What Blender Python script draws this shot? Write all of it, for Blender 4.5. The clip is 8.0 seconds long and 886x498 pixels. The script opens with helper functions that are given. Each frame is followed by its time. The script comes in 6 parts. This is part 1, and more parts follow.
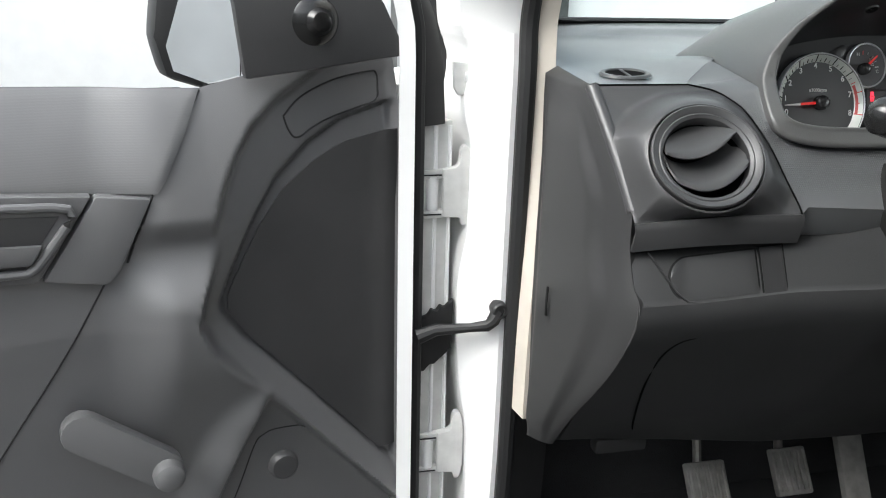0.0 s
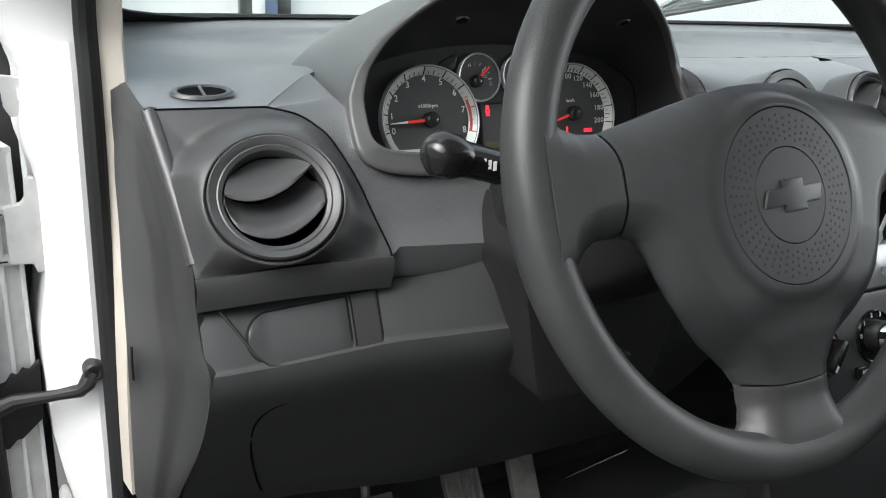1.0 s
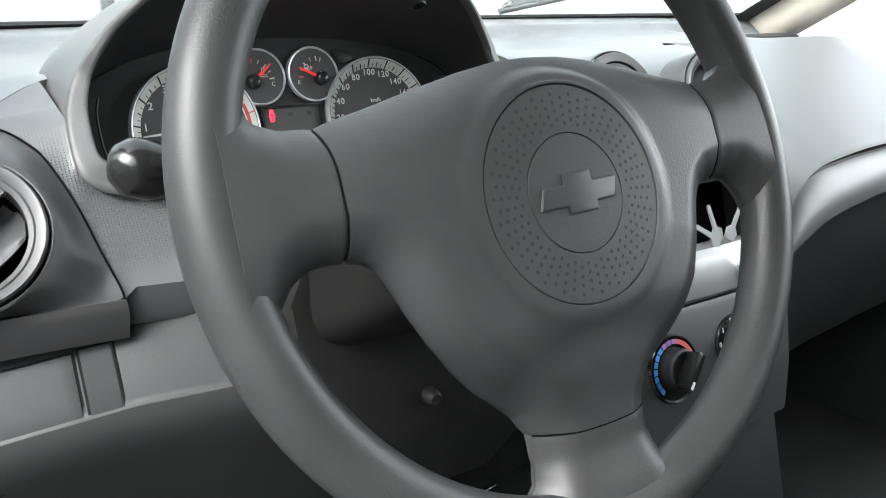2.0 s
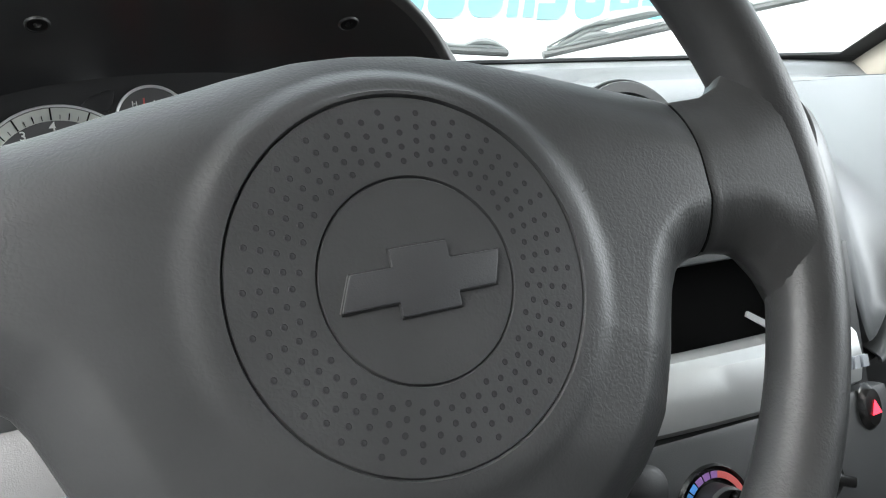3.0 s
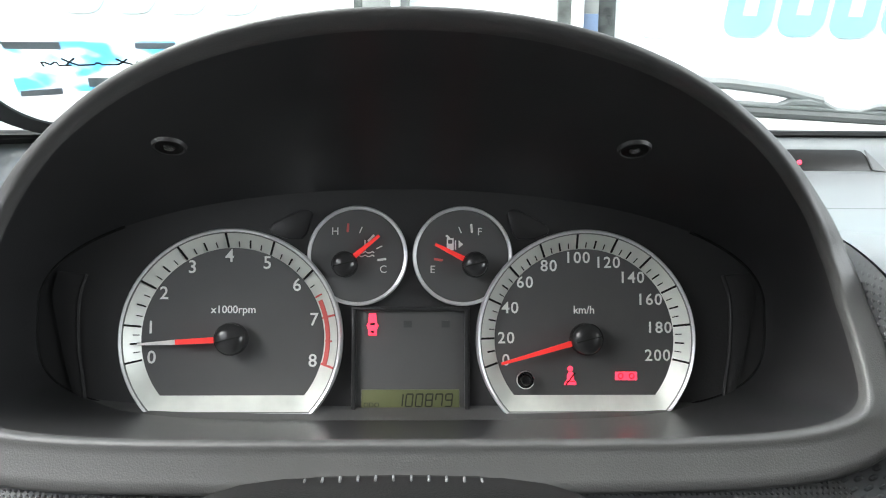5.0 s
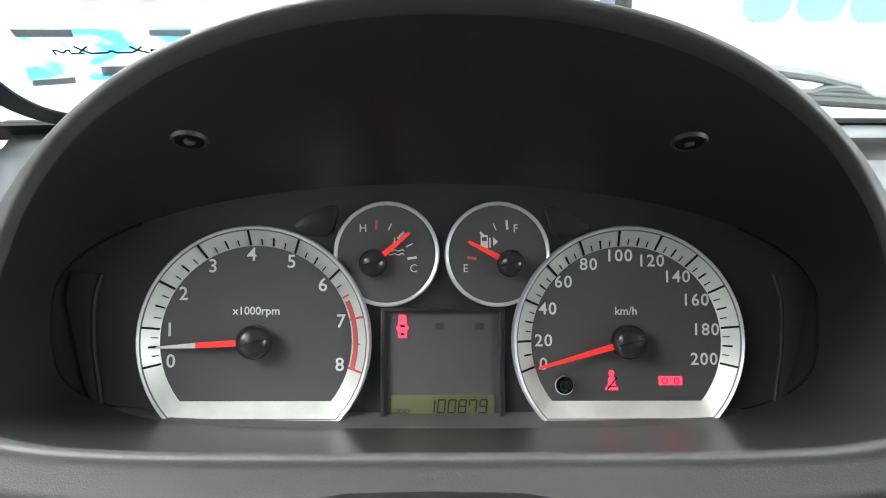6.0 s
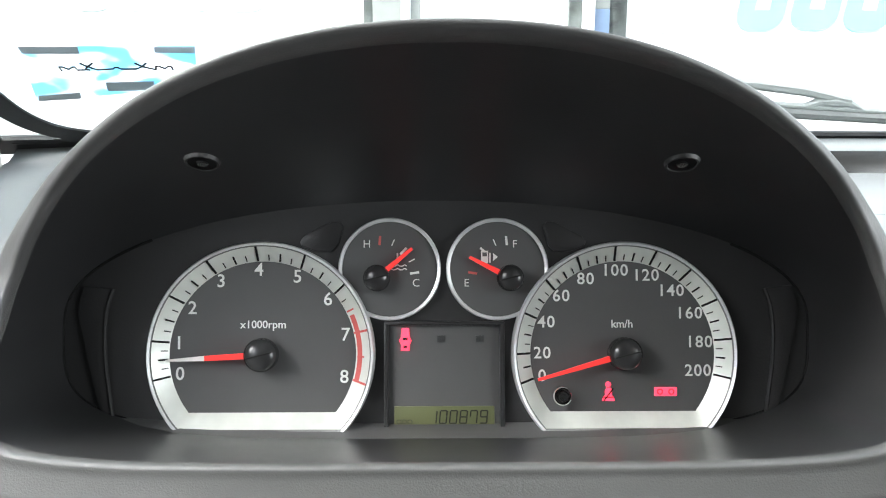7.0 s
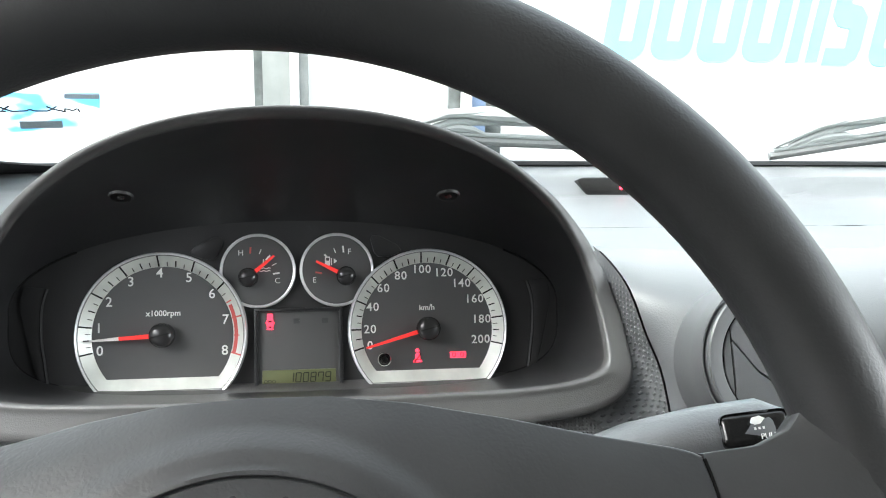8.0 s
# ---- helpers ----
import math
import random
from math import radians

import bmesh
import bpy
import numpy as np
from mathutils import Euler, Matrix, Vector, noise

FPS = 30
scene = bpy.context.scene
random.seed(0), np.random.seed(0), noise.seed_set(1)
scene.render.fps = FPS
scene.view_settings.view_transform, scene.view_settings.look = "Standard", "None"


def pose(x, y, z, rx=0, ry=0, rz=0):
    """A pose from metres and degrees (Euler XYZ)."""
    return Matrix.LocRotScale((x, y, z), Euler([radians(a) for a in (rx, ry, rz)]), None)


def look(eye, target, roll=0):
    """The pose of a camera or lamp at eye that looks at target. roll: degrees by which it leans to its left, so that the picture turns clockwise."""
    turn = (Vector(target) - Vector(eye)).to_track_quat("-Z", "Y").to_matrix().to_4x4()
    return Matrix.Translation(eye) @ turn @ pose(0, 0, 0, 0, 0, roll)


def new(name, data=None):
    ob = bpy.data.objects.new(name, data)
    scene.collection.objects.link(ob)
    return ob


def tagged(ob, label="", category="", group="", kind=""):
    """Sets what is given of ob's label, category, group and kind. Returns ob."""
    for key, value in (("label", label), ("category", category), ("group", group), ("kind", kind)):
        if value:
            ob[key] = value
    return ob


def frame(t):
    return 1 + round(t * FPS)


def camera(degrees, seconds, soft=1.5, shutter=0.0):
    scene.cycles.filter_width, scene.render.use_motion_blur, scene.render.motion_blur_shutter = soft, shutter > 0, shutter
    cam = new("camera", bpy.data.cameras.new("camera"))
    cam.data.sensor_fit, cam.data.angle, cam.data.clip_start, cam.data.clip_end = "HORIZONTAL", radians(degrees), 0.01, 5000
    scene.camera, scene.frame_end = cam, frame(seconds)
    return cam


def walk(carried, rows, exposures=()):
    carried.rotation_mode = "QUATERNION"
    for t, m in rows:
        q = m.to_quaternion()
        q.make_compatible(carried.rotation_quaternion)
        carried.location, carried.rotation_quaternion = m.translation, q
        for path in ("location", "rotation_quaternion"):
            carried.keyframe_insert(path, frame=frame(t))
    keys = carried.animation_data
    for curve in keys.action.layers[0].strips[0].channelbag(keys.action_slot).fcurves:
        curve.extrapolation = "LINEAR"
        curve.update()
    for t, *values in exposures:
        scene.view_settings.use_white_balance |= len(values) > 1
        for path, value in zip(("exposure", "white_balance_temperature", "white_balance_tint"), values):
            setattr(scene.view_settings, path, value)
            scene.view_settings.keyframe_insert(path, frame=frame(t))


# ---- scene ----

cam = camera(55.5, 8.0, soft=1.05)
PATH = [
    (0.0, pose(-0.6230, -0.4241, 1.0371, 72.675, -1.321, -12.793)),
    (0.5, pose(-0.5088, -0.3918, 1.0551, 72.479, -1.982, -19.872)),
    (1.0, pose(-0.4234, -0.3585, 1.0669, 71.431, -2.640, -28.082)),
    (1.5, pose(-0.3572, -0.3342, 1.0656, 72.405, -0.855, -34.572)),
    (1.7, pose(-0.3284, -0.3261, 1.0593, 72.216, -1.549, -34.972)),
    (2.8, pose(-0.1281, -0.2617, 0.9968, 76.435, 3.506, -29.569)),
    (3.0, pose(-0.0945, -0.2324, 1.0058, 77.204, 1.228, -26.555)),
    (3.2, pose(-0.0634, -0.2054, 1.0283, 76.791, 1.326, -22.256)),
    (3.5, pose(-0.0407, -0.1660, 1.0628, 77.582, -1.225, -16.721)),
    (4.0, pose(-0.0093, -0.1261, 1.0885, 79.080, -2.932, -9.986)),
    (4.5, pose(0.0064, -0.0914, 1.0715, 79.625, -0.691, -4.838)),
    (5.0, pose(0.0074, -0.0526, 1.0546, 77.794, -0.503, -1.494)),
    (5.2, pose(0.0058, -0.0358, 1.0537, 76.562, -1.203, 0.017)),
    (6.3, pose(-0.0021, -0.0314, 1.0563, 77.137, -0.057, -0.953)),
    (6.5, pose(-0.0019, -0.0335, 1.0579, 77.287, -0.110, -1.006)),
    (7.0, pose(-0.0039, -0.0416, 1.0603, 77.440, -0.207, -1.017)),
    (7.5, pose(-0.0052, -0.1004, 1.0625, 77.905, -0.741, -2.914)),
    (8.0, pose(0.0192, -0.1876, 1.0861, 78.606, -0.852, -8.007)),
]
walk(cam, PATH, exposures=[(t, stops, 6330, 7.5) for t, stops in ((0.0, 1.93), (0.5, 1.70), (1.0, 1.85), (1.5, 2.60), (1.7, 2.72), (2.8, 2.74), (3.0, 2.74), (3.5, 3.23), (4.0, 3.23), (4.5, 2.95), (5.0, 2.77), (5.2, 2.74), (6.3, 2.96), (6.5, 3.06), (7.0, 3.12), (7.5, 3.28), (8.0, 3.0))])

# ---------------------------------------------------------------- light
world = bpy.data.worlds.new("overcast_sky")
scene.world = world
world.use_nodes = True
wn = world.node_tree.nodes
sky = wn.new("ShaderNodeTexSky")
sky.sky_type = "NISHITA"
sky.sun_disc = False
sky.sun_elevation = radians(46)
sky.sun_rotation = radians(-107)
sky.air_density, sky.dust_density = 1.0, 4.0
wn["Background"].inputs["Strength"].default_value = 0.145
veil = wn.new("ShaderNodeHueSaturation")
veil.inputs["Saturation"].default_value = 0.22
world.node_tree.links.new(sky.outputs["Color"], veil.inputs["Color"])
world.node_tree.links.new(veil.outputs["Color"], wn["Background"].inputs["Color"])

sun = new("sun", bpy.data.lights.new("sun", "SUN"))
sun.data.energy, sun.data.angle, sun.data.color = 0.65, radians(50), (1.0, 0.97, 0.93)
sun.matrix_world = look((-4.2, -1.0, 5.7), (0, 0.3, 1.0))


# daylight that comes in by the passenger window
side_light = new("window_light", bpy.data.lights.new("window_light", "AREA"))
side_light.data.shape, side_light.data.size, side_light.data.size_y = "RECTANGLE", 0.85, 0.42
side_light.data.energy, side_light.data.color = 1.1, (0.97, 1.0, 1.0)
side_light.matrix_world = look((1.075, -0.20, 1.17), (0.0, -0.10, 1.02))

# ---------------------------------------------------------------- materials
def nodes_of(name):
    m = bpy.data.materials.new(name)
    m.use_nodes = True
    return m, m.node_tree.nodes, m.node_tree.links, m.node_tree.nodes["Principled BSDF"]


def surface(name, colour, rough=0.5, metal=0.0, grain=900.0, bump=0.15, vary=0.12, patch=14.0, dist=0.0006, spec=0.5, coat=0.0):
    """A plain material with fine relief and a slow change of tone and gloss."""
    m, n, l, b = nodes_of(name)
    b.inputs["Metallic"].default_value = metal
    b.inputs["Specular IOR Level"].default_value = spec
    b.inputs["Coat Weight"].default_value = coat
    co = n.new("ShaderNodeTexCoord")
    big = n.new("ShaderNodeTexNoise")
    big.inputs["Scale"].default_value, big.inputs["Detail"].default_value = patch, 5.0
    l.new(co.outputs["Object"], big.inputs["Vector"])
    ramp = n.new("ShaderNodeMapRange")
    ramp.inputs["From Min"].default_value, ramp.inputs["From Max"].default_value = 0.3, 0.7
    ramp.inputs["To Min"].default_value, ramp.inputs["To Max"].default_value = 1.0 - vary, 1.0 + vary
    l.new(big.outputs["Fac"], ramp.inputs["Value"])
    mul = n.new("ShaderNodeVectorMath")
    mul.operation = "SCALE"
    mul.inputs[0].default_value = colour
    l.new(ramp.outputs["Result"], mul.inputs["Scale"])
    l.new(mul.outputs["Vector"], b.inputs["Base Color"])
    rr = n.new("ShaderNodeMapRange")
    rr.inputs["From Min"].default_value, rr.inputs["From Max"].default_value = 0.3, 0.7
    rr.inputs["To Min"].default_value, rr.inputs["To Max"].default_value = max(rough - 0.025, 0.02), min(rough + 0.025, 1.0)
    l.new(big.outputs["Fac"], rr.inputs["Value"])
    l.new(rr.outputs["Result"], b.inputs["Roughness"])
    if bump > 0:
        fine = n.new("ShaderNodeTexNoise")
        fine.inputs["Scale"].default_value, fine.inputs["Detail"].default_value = grain, 3.0
        l.new(co.outputs["Object"], fine.inputs["Vector"])
        bp = n.new("ShaderNodeBump")
        bp.inputs["Strength"].default_value, bp.inputs["Distance"].default_value = bump, dist
        l.new(fine.outputs["Fac"], bp.inputs["Height"])
        l.new(bp.outputs["Normal"], b.inputs["Normal"])
    return m


def leather_like(name, colour, rough, scale):
    """Soft wrinkled skin of moulded rubber, for the steering wheel."""
    m = surface(name, colour, rough, bump=0.0, vary=0.18, patch=22.0, spec=0.36)
    n, l = m.node_tree.nodes, m.node_tree.links
    b = n["Principled BSDF"]
    co = n.new("ShaderNodeTexCoord")
    warp = n.new("ShaderNodeTexNoise")
    warp.inputs["Scale"].default_value = scale * 0.35
    l.new(co.outputs["Object"], warp.inputs["Vector"])
    add = n.new("ShaderNodeVectorMath")
    add.operation = "MULTIPLY_ADD"
    add.inputs[1].default_value = (0.003, 0.003, 0.003)
    l.new(warp.outputs["Color"], add.inputs[0])
    l.new(co.outputs["Object"], add.inputs[2])
    vor = n.new("ShaderNodeTexVoronoi")
    vor.feature = "SMOOTH_F1"
    vor.inputs["Scale"].default_value = scale
    l.new(add.outputs["Vector"], vor.inputs["Vector"])
    rng = n.new("ShaderNodeMapRange")
    rng.inputs["From Min"].default_value, rng.inputs["From Max"].default_value = 0.75, 0.15
    l.new(vor.outputs["Distance"], rng.inputs["Value"])
    # the wrinkles are deep in places and worn smooth in others
    wear = n.new("ShaderNodeTexNoise")
    wear.inputs["Scale"].default_value = 18.0
    l.new(co.outputs["Object"], wear.inputs["Vector"])
    wr = n.new("ShaderNodeMapRange")
    wr.inputs["From Min"].default_value, wr.inputs["From Max"].default_value = 0.42, 0.62
    wr.inputs["To Min"].default_value, wr.inputs["To Max"].default_value = 0.06, 0.15
    l.new(wear.outputs["Fac"], wr.inputs["Value"])
    bp = n.new("ShaderNodeBump")
    bp.inputs["Distance"].default_value = 0.0005
    l.new(wr.outputs["Result"], bp.inputs["Strength"])
    l.new(rng.outputs["Result"], bp.inputs["Height"])
    l.new(bp.outputs["Normal"], b.inputs["Normal"])
    return m


def dotted(name, colour, rough, pitch, across, along, fade_z, foot_z):
    """Plastic with rows of small moulded dots, which fade out towards the top and the foot."""
    m = surface(name, colour, rough, bump=0.0, vary=0.05)
    n, l = m.node_tree.nodes, m.node_tree.links
    b = n["Principled BSDF"]
    co = n.new("ShaderNodeTexCoord")
    sep = n.new("ShaderNodeSeparateXYZ")
    l.new(co.outputs["Object"], sep.inputs["Vector"])

    def wave(sign):
        d = n.new("ShaderNodeVectorMath")
        d.operation = "DOT_PRODUCT"
        l.new(co.outputs["Object"], d.inputs[0])
        d.inputs[1].default_value = (Vector(across) + sign * Vector(along)) * (2 * math.pi / pitch)
        s = n.new("ShaderNodeMath")
        s.operation = "SINE"
        l.new(d.outputs["Value"], s.inputs[0])
        return s.outputs[0]

    p = n.new("ShaderNodeMath")
    p.operation = "MULTIPLY"
    l.new(wave(1), p.inputs[0])
    l.new(wave(-1), p.inputs[1])
    r = n.new("ShaderNodeMapRange")
    r.inputs["From Min"].default_value, r.inputs["From Max"].default_value = 0.25, 0.8
    l.new(p.outputs[0], r.inputs["Value"])
    bp = n.new("ShaderNodeBump")
    bp.inputs["Distance"].default_value = 0.0007
    l.new(r.outputs["Result"], bp.inputs["Height"])
    ends = []
    for z0, z1 in (fade_z, foot_z):
        f = n.new("ShaderNodeMapRange")
        f.inputs["From Min"].default_value, f.inputs["From Max"].default_value = min(z0, z1), max(z0, z1)
        f.inputs["To Min"].default_value, f.inputs["To Max"].default_value = (0.0, 1.0) if z0 < z1 else (1.0, 0.0)
        l.new(sep.outputs["Z"], f.inputs["Value"])
        ends.append(f.outputs["Result"])
    both = n.new("ShaderNodeMath")
    both.operation = "MULTIPLY"
    l.new(ends[0], both.inputs[0])
    l.new(ends[1], both.inputs[1])
    l.new(both.outputs[0], bp.inputs["Strength"])
    l.new(bp.outputs["Normal"], b.inputs["Normal"])
    return m


def ribbed(name, colour, rough, pitch):
    """Moulded skin with fine wavy ribs across it."""
    m = surface(name, colour, rough, bump=0.0, vary=0.04)
    n, l = m.node_tree.nodes, m.node_tree.links
    co = n.new("ShaderNodeTexCoord")
    wv = n.new("ShaderNodeTexWave")
    wv.bands_direction = "Z"
    wv.inputs["Scale"].default_value = 0.314 / pitch
    wv.inputs["Distortion"].default_value, wv.inputs["Detail Scale"].default_value = 3.0, 3.0
    l.new(co.outputs["Object"], wv.inputs["Vector"])
    bp = n.new("ShaderNodeBump")
    bp.inputs["Strength"].default_value, bp.inputs["Distance"].default_value = 0.10, 0.0006
    l.new(wv.outputs["Fac"], bp.inputs["Height"])
    l.new(bp.outputs["Normal"], n["Principled BSDF"].inputs["Normal"])
    return m


def glow(name, colour, strength):
    m, n, l, b = nodes_of(name)
    b.inputs["Base Color"].default_value = (*colour, 1)
    b.inputs["Emission Color"].default_value = (*colour, 1)
    b.inputs["Emission Strength"].default_value = strength
    return m


def clear_glass(name, tint=(0.97, 1.0, 0.99)):
    m, n, l, b = nodes_of(name)
    tr = n.new("ShaderNodeBsdfTransparent")
    tr.inputs["Color"].default_value = (*tint, 1)
    gl = n.new("ShaderNodeBsdfGlossy")
    gl.inputs["Roughness"].default_value = 0.02
    lw = n.new("ShaderNodeLayerWeight")
    pw = n.new("ShaderNodeMath")
    pw.operation = "POWER"
    l.new(lw.outputs["Facing"], pw.inputs[0])
    pw.inputs[1].default_value = 5.0
    fr = n.new("ShaderNodeMath")
    fr.operation = "MULTIPLY_ADD"
    l.new(pw.outputs[0], fr.inputs[0])
    fr.inputs[1].default_value, fr.inputs[2].default_value = 0.35, 0.02
    mix = n.new("ShaderNodeMixShader")
    l.new(fr.outputs[0], mix.inputs["Fac"])
    l.new(tr.outputs["BSDF"], mix.inputs[1])
    l.new(gl.outputs["BSDF"], mix.inputs[2])
    l.new(mix.outputs["Shader"], n["Material Output"].inputs["Surface"])
    return m


# dash tones follow the light: top lightened, lower dash and pod darkened
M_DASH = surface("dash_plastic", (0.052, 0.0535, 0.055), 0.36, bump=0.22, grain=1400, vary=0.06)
M_LOWER = surface("lower_dash_shaded", (0.027, 0.0275, 0.028), 0.42, bump=0.25, grain=1300, vary=0.06)
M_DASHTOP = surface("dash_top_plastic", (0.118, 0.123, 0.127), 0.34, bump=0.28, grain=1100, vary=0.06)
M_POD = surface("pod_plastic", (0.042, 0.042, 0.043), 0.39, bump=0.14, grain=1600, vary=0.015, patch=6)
# hood and cavity: one moulding, lightened outside and darkened inside for shade
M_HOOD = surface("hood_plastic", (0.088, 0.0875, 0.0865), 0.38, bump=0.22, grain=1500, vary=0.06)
M_CAVITY = surface("shaded_cavity_plastic", (0.026, 0.026, 0.027), 0.30, bump=0.12, grain=1500, vary=0.05)
# near-black colour that stands in for the shade inside openings and seams
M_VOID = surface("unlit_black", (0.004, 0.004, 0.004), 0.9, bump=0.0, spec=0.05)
M_PLATE = surface("face_plate_plastic", (0.024, 0.024, 0.025), 0.5, bump=0.1)
M_BLACK = surface("black_plastic", (0.014, 0.014, 0.0145), 0.5, bump=0.15)
M_GLOSSBLACK = surface("gloss_black_plastic", (0.012, 0.012, 0.012), 0.22, bump=0.05)
M_HUB = surface("hub_plastic", (0.032, 0.032, 0.033), 0.22, bump=0.0)
M_RUBBER = surface("black_rubber", (0.010, 0.010, 0.0105), 0.6, bump=0.1)
M_DOT = dotted("dotted_trim", (0.090, 0.092, 0.094), 0.36, 0.0042, (1, 0, 0), (0, 0.69, 0.86), (0.955, 0.925), (0.868, 0.880))
# right-hand trim: gloss reflection put in as a paler base colour
M_DOTR = dotted("dotted_trim_sheen", (0.108, 0.112, 0.115), 0.36, 0.0062, (0.62, -0.78, 0), (0, 0, 1.0), (0.982, 0.962), (0.84, 0.85))
M_WHEEL = leather_like("wheel_rubber", (0.034, 0.0345, 0.035), 0.42, 950.0)
M_PAD = leather_like("pad_skin", (0.033, 0.034, 0.035), 0.40, 950.0)
M_PADSMOOTH = surface("pad_smooth", (0.031, 0.032, 0.034), 0.38, bump=0.15, grain=1500)
# pale colour for painted highlights on the column's grained edge
M_EDGEGLINT = surface("edge_highlight_plastic", (0.20, 0.20, 0.20), 0.5, bump=0.0)
M_VENT = surface("vent_plastic", (0.082, 0.085, 0.088), 0.36, bump=0.15, grain=1400, vary=0.05)
# end face darkened in colour for its shaded side
M_END = surface("end_panel_shaded", (0.032, 0.032, 0.0325), 0.45, bump=0.2, grain=1400, vary=0.04)
# column black deepened and dulled for the shade behind the wheel
M_SHROUD = surface("shaded_column_plastic", (0.015, 0.0148, 0.0145), 0.55, bump=0.2, grain=1300, spec=0.18)
# darker than the cover's skin, for the shade inside its dimples
M_DIMPLE = surface("dimple_shade_skin", (0.015, 0.0155, 0.0165), 0.5, bump=0.0, spec=0.3)
M_SILVER = surface("silver_paint", (0.42, 0.43, 0.43), 0.38, metal=0.4, bump=0.03)
M_CHROME = surface("chrome", (0.75, 0.75, 0.76), 0.16, metal=1.0, bump=0.0, vary=0.03)
M_RIM = surface("silver_rim", (0.82, 0.82, 0.83), 0.30, metal=0.45, bump=0.0, vary=0.03)
M_WHITEPAINT = surface("white_car_paint", (0.84, 0.84, 0.83), 0.38, bump=0.02, vary=0.004, coat=0.0)
M_WHITEPRIMER = surface("dusty_white_paint", (0.62, 0.62, 0.60), 0.5, bump=0.1, vary=0.12, patch=40)
M_BEIGE = surface("beige_trim", (0.50, 0.46, 0.40), 0.6, bump=0.2, vary=0.06)
M_HEADLINER = surface("headliner", (0.55, 0.52, 0.47), 0.9, bump=0.3, grain=700)
M_CARPET = surface("carpet", (0.022, 0.022, 0.023), 0.95, bump=0.8, grain=500, dist=0.002, vary=0.3)
M_DOORPANEL = surface("door_plastic", (0.125, 0.125, 0.127), 0.34, bump=0.3, grain=1200, vary=0.03)
# door plastic lightened in colour, for skylight on the upper pad
M_DOORPAD = ribbed("door_pad_lit_skin", (0.150, 0.150, 0.152), 0.36, 0.0024)
M_DOORDARK = surface("door_dark_plastic", (0.040, 0.040, 0.041), 0.5, bump=0.35, grain=1000)
M_DIAL = surface("dial_black", (0.084, 0.084, 0.085), 0.55, bump=0.05)
M_SCALE = surface("scale_ring", (0.77, 0.79, 0.74), 0.34, metal=0.15, bump=0.05, vary=0.14, patch=45)
M_PRINT = surface("white_print", (0.85, 0.85, 0.83), 0.6, bump=0.0)
M_TICK = surface("black_print", (0.012, 0.012, 0.012), 0.7, bump=0.0, spec=0.1)
M_REDPRINT = surface("red_print", (0.66, 0.12, 0.11), 0.6, bump=0.0)
# slight emission brightens the red pointers, which are no lamps
M_NEEDLE = glow("needle_red_glow", (0.80, 0.035, 0.03), 0.07)
M_NEEDLEW = surface("needle_white", (0.85, 0.83, 0.80), 0.5, bump=0.0)
M_LAMPRED = glow("warning_red", (1.0, 0.03, 0.06), 0.45)
M_LCD = surface("lcd_green", (0.125, 0.135, 0.062), 0.35, bump=0.0, vary=0.05)
M_LCDINK = surface("lcd_ink", (0.018, 0.02, 0.012), 0.5, bump=0.0)
M_METAL = surface("worn_metal", (0.30, 0.29, 0.27), 0.42, metal=0.8, bump=0.2, vary=0.3, patch=60)
M_PEDAL = surface("pedal_rubber", (0.16, 0.155, 0.145), 0.7, bump=0.4, vary=0.3, patch=50)
M_GLASS = clear_glass("windscreen_glass")
M_MIRROR = surface("mirror_glass", (0.88, 0.90, 0.90), 0.03, metal=1.0, bump=0.0, vary=0.0)
M_WALL = surface("white_wall_paint", (0.82, 0.83, 0.82), 0.8, bump=0.2, grain=60, vary=0.03)
M_FRAMEGREY = surface("grey_frame", (0.24, 0.245, 0.235), 0.5, bump=0.05)
M_FRAMEWHITE = surface("white_frame", (0.75, 0.76, 0.76), 0.45, bump=0.05)
# dark glass, its reflections put in as mottled base colour
M_SHADEGLASS = surface("dark_pane", (0.085, 0.092, 0.088), 0.12, bump=0.0, vary=0.6, patch=14)
M_BLUE = surface("blue_panel", (0.12, 0.17, 0.27), 0.4, bump=0.0)
M_CYAN = surface("cyan_vinyl", (0.22, 0.64, 0.80), 0.5, bump=0.0, vary=0.04)
M_PALECYAN = surface("faded_cyan_vinyl", (0.62, 0.84, 0.88), 0.5, bump=0.0, vary=0.04)
M_GROUND = surface("concrete_ground", (0.085, 0.083, 0.08), 0.85, bump=0.5, grain=80, dist=0.004, vary=0.15, patch=1.5)
def translucent(name, colour, colour2):
    """Thin paper that daylight shines through."""
    m, n, l, b = nodes_of(name)
    tr = n.new("ShaderNodeBsdfTranslucent")
    nz = n.new("ShaderNodeTexNoise")
    nz.inputs["Scale"].default_value = 38.0
    co = n.new("ShaderNodeTexCoord")
    l.new(co.outputs["Object"], nz.inputs["Vector"])
    rp = n.new("ShaderNodeValToRGB")
    rp.color_ramp.elements[0].position, rp.color_ramp.elements[1].position = 0.42, 0.58
    rp.color_ramp.elements[0].color, rp.color_ramp.elements[1].color = (*colour, 1), (*colour2, 1)
    l.new(nz.outputs["Fac"], rp.inputs["Fac"])
    l.new(rp.outputs["Color"], tr.inputs["Color"])
    l.new(rp.outputs["Color"], b.inputs["Base Color"])
    mix = n.new("ShaderNodeMixShader")
    mix.inputs["Fac"].default_value = 0.75
    l.new(b.outputs["BSDF"], mix.inputs[1])
    l.new(tr.outputs["BSDF"], mix.inputs[2])
    l.new(mix.outputs["Shader"], n["Material Output"].inputs["Surface"])
    return m


M_STICKBLUE = translucent("sticker_paper", (0.30, 0.58, 0.78), (0.86, 0.90, 0.93))
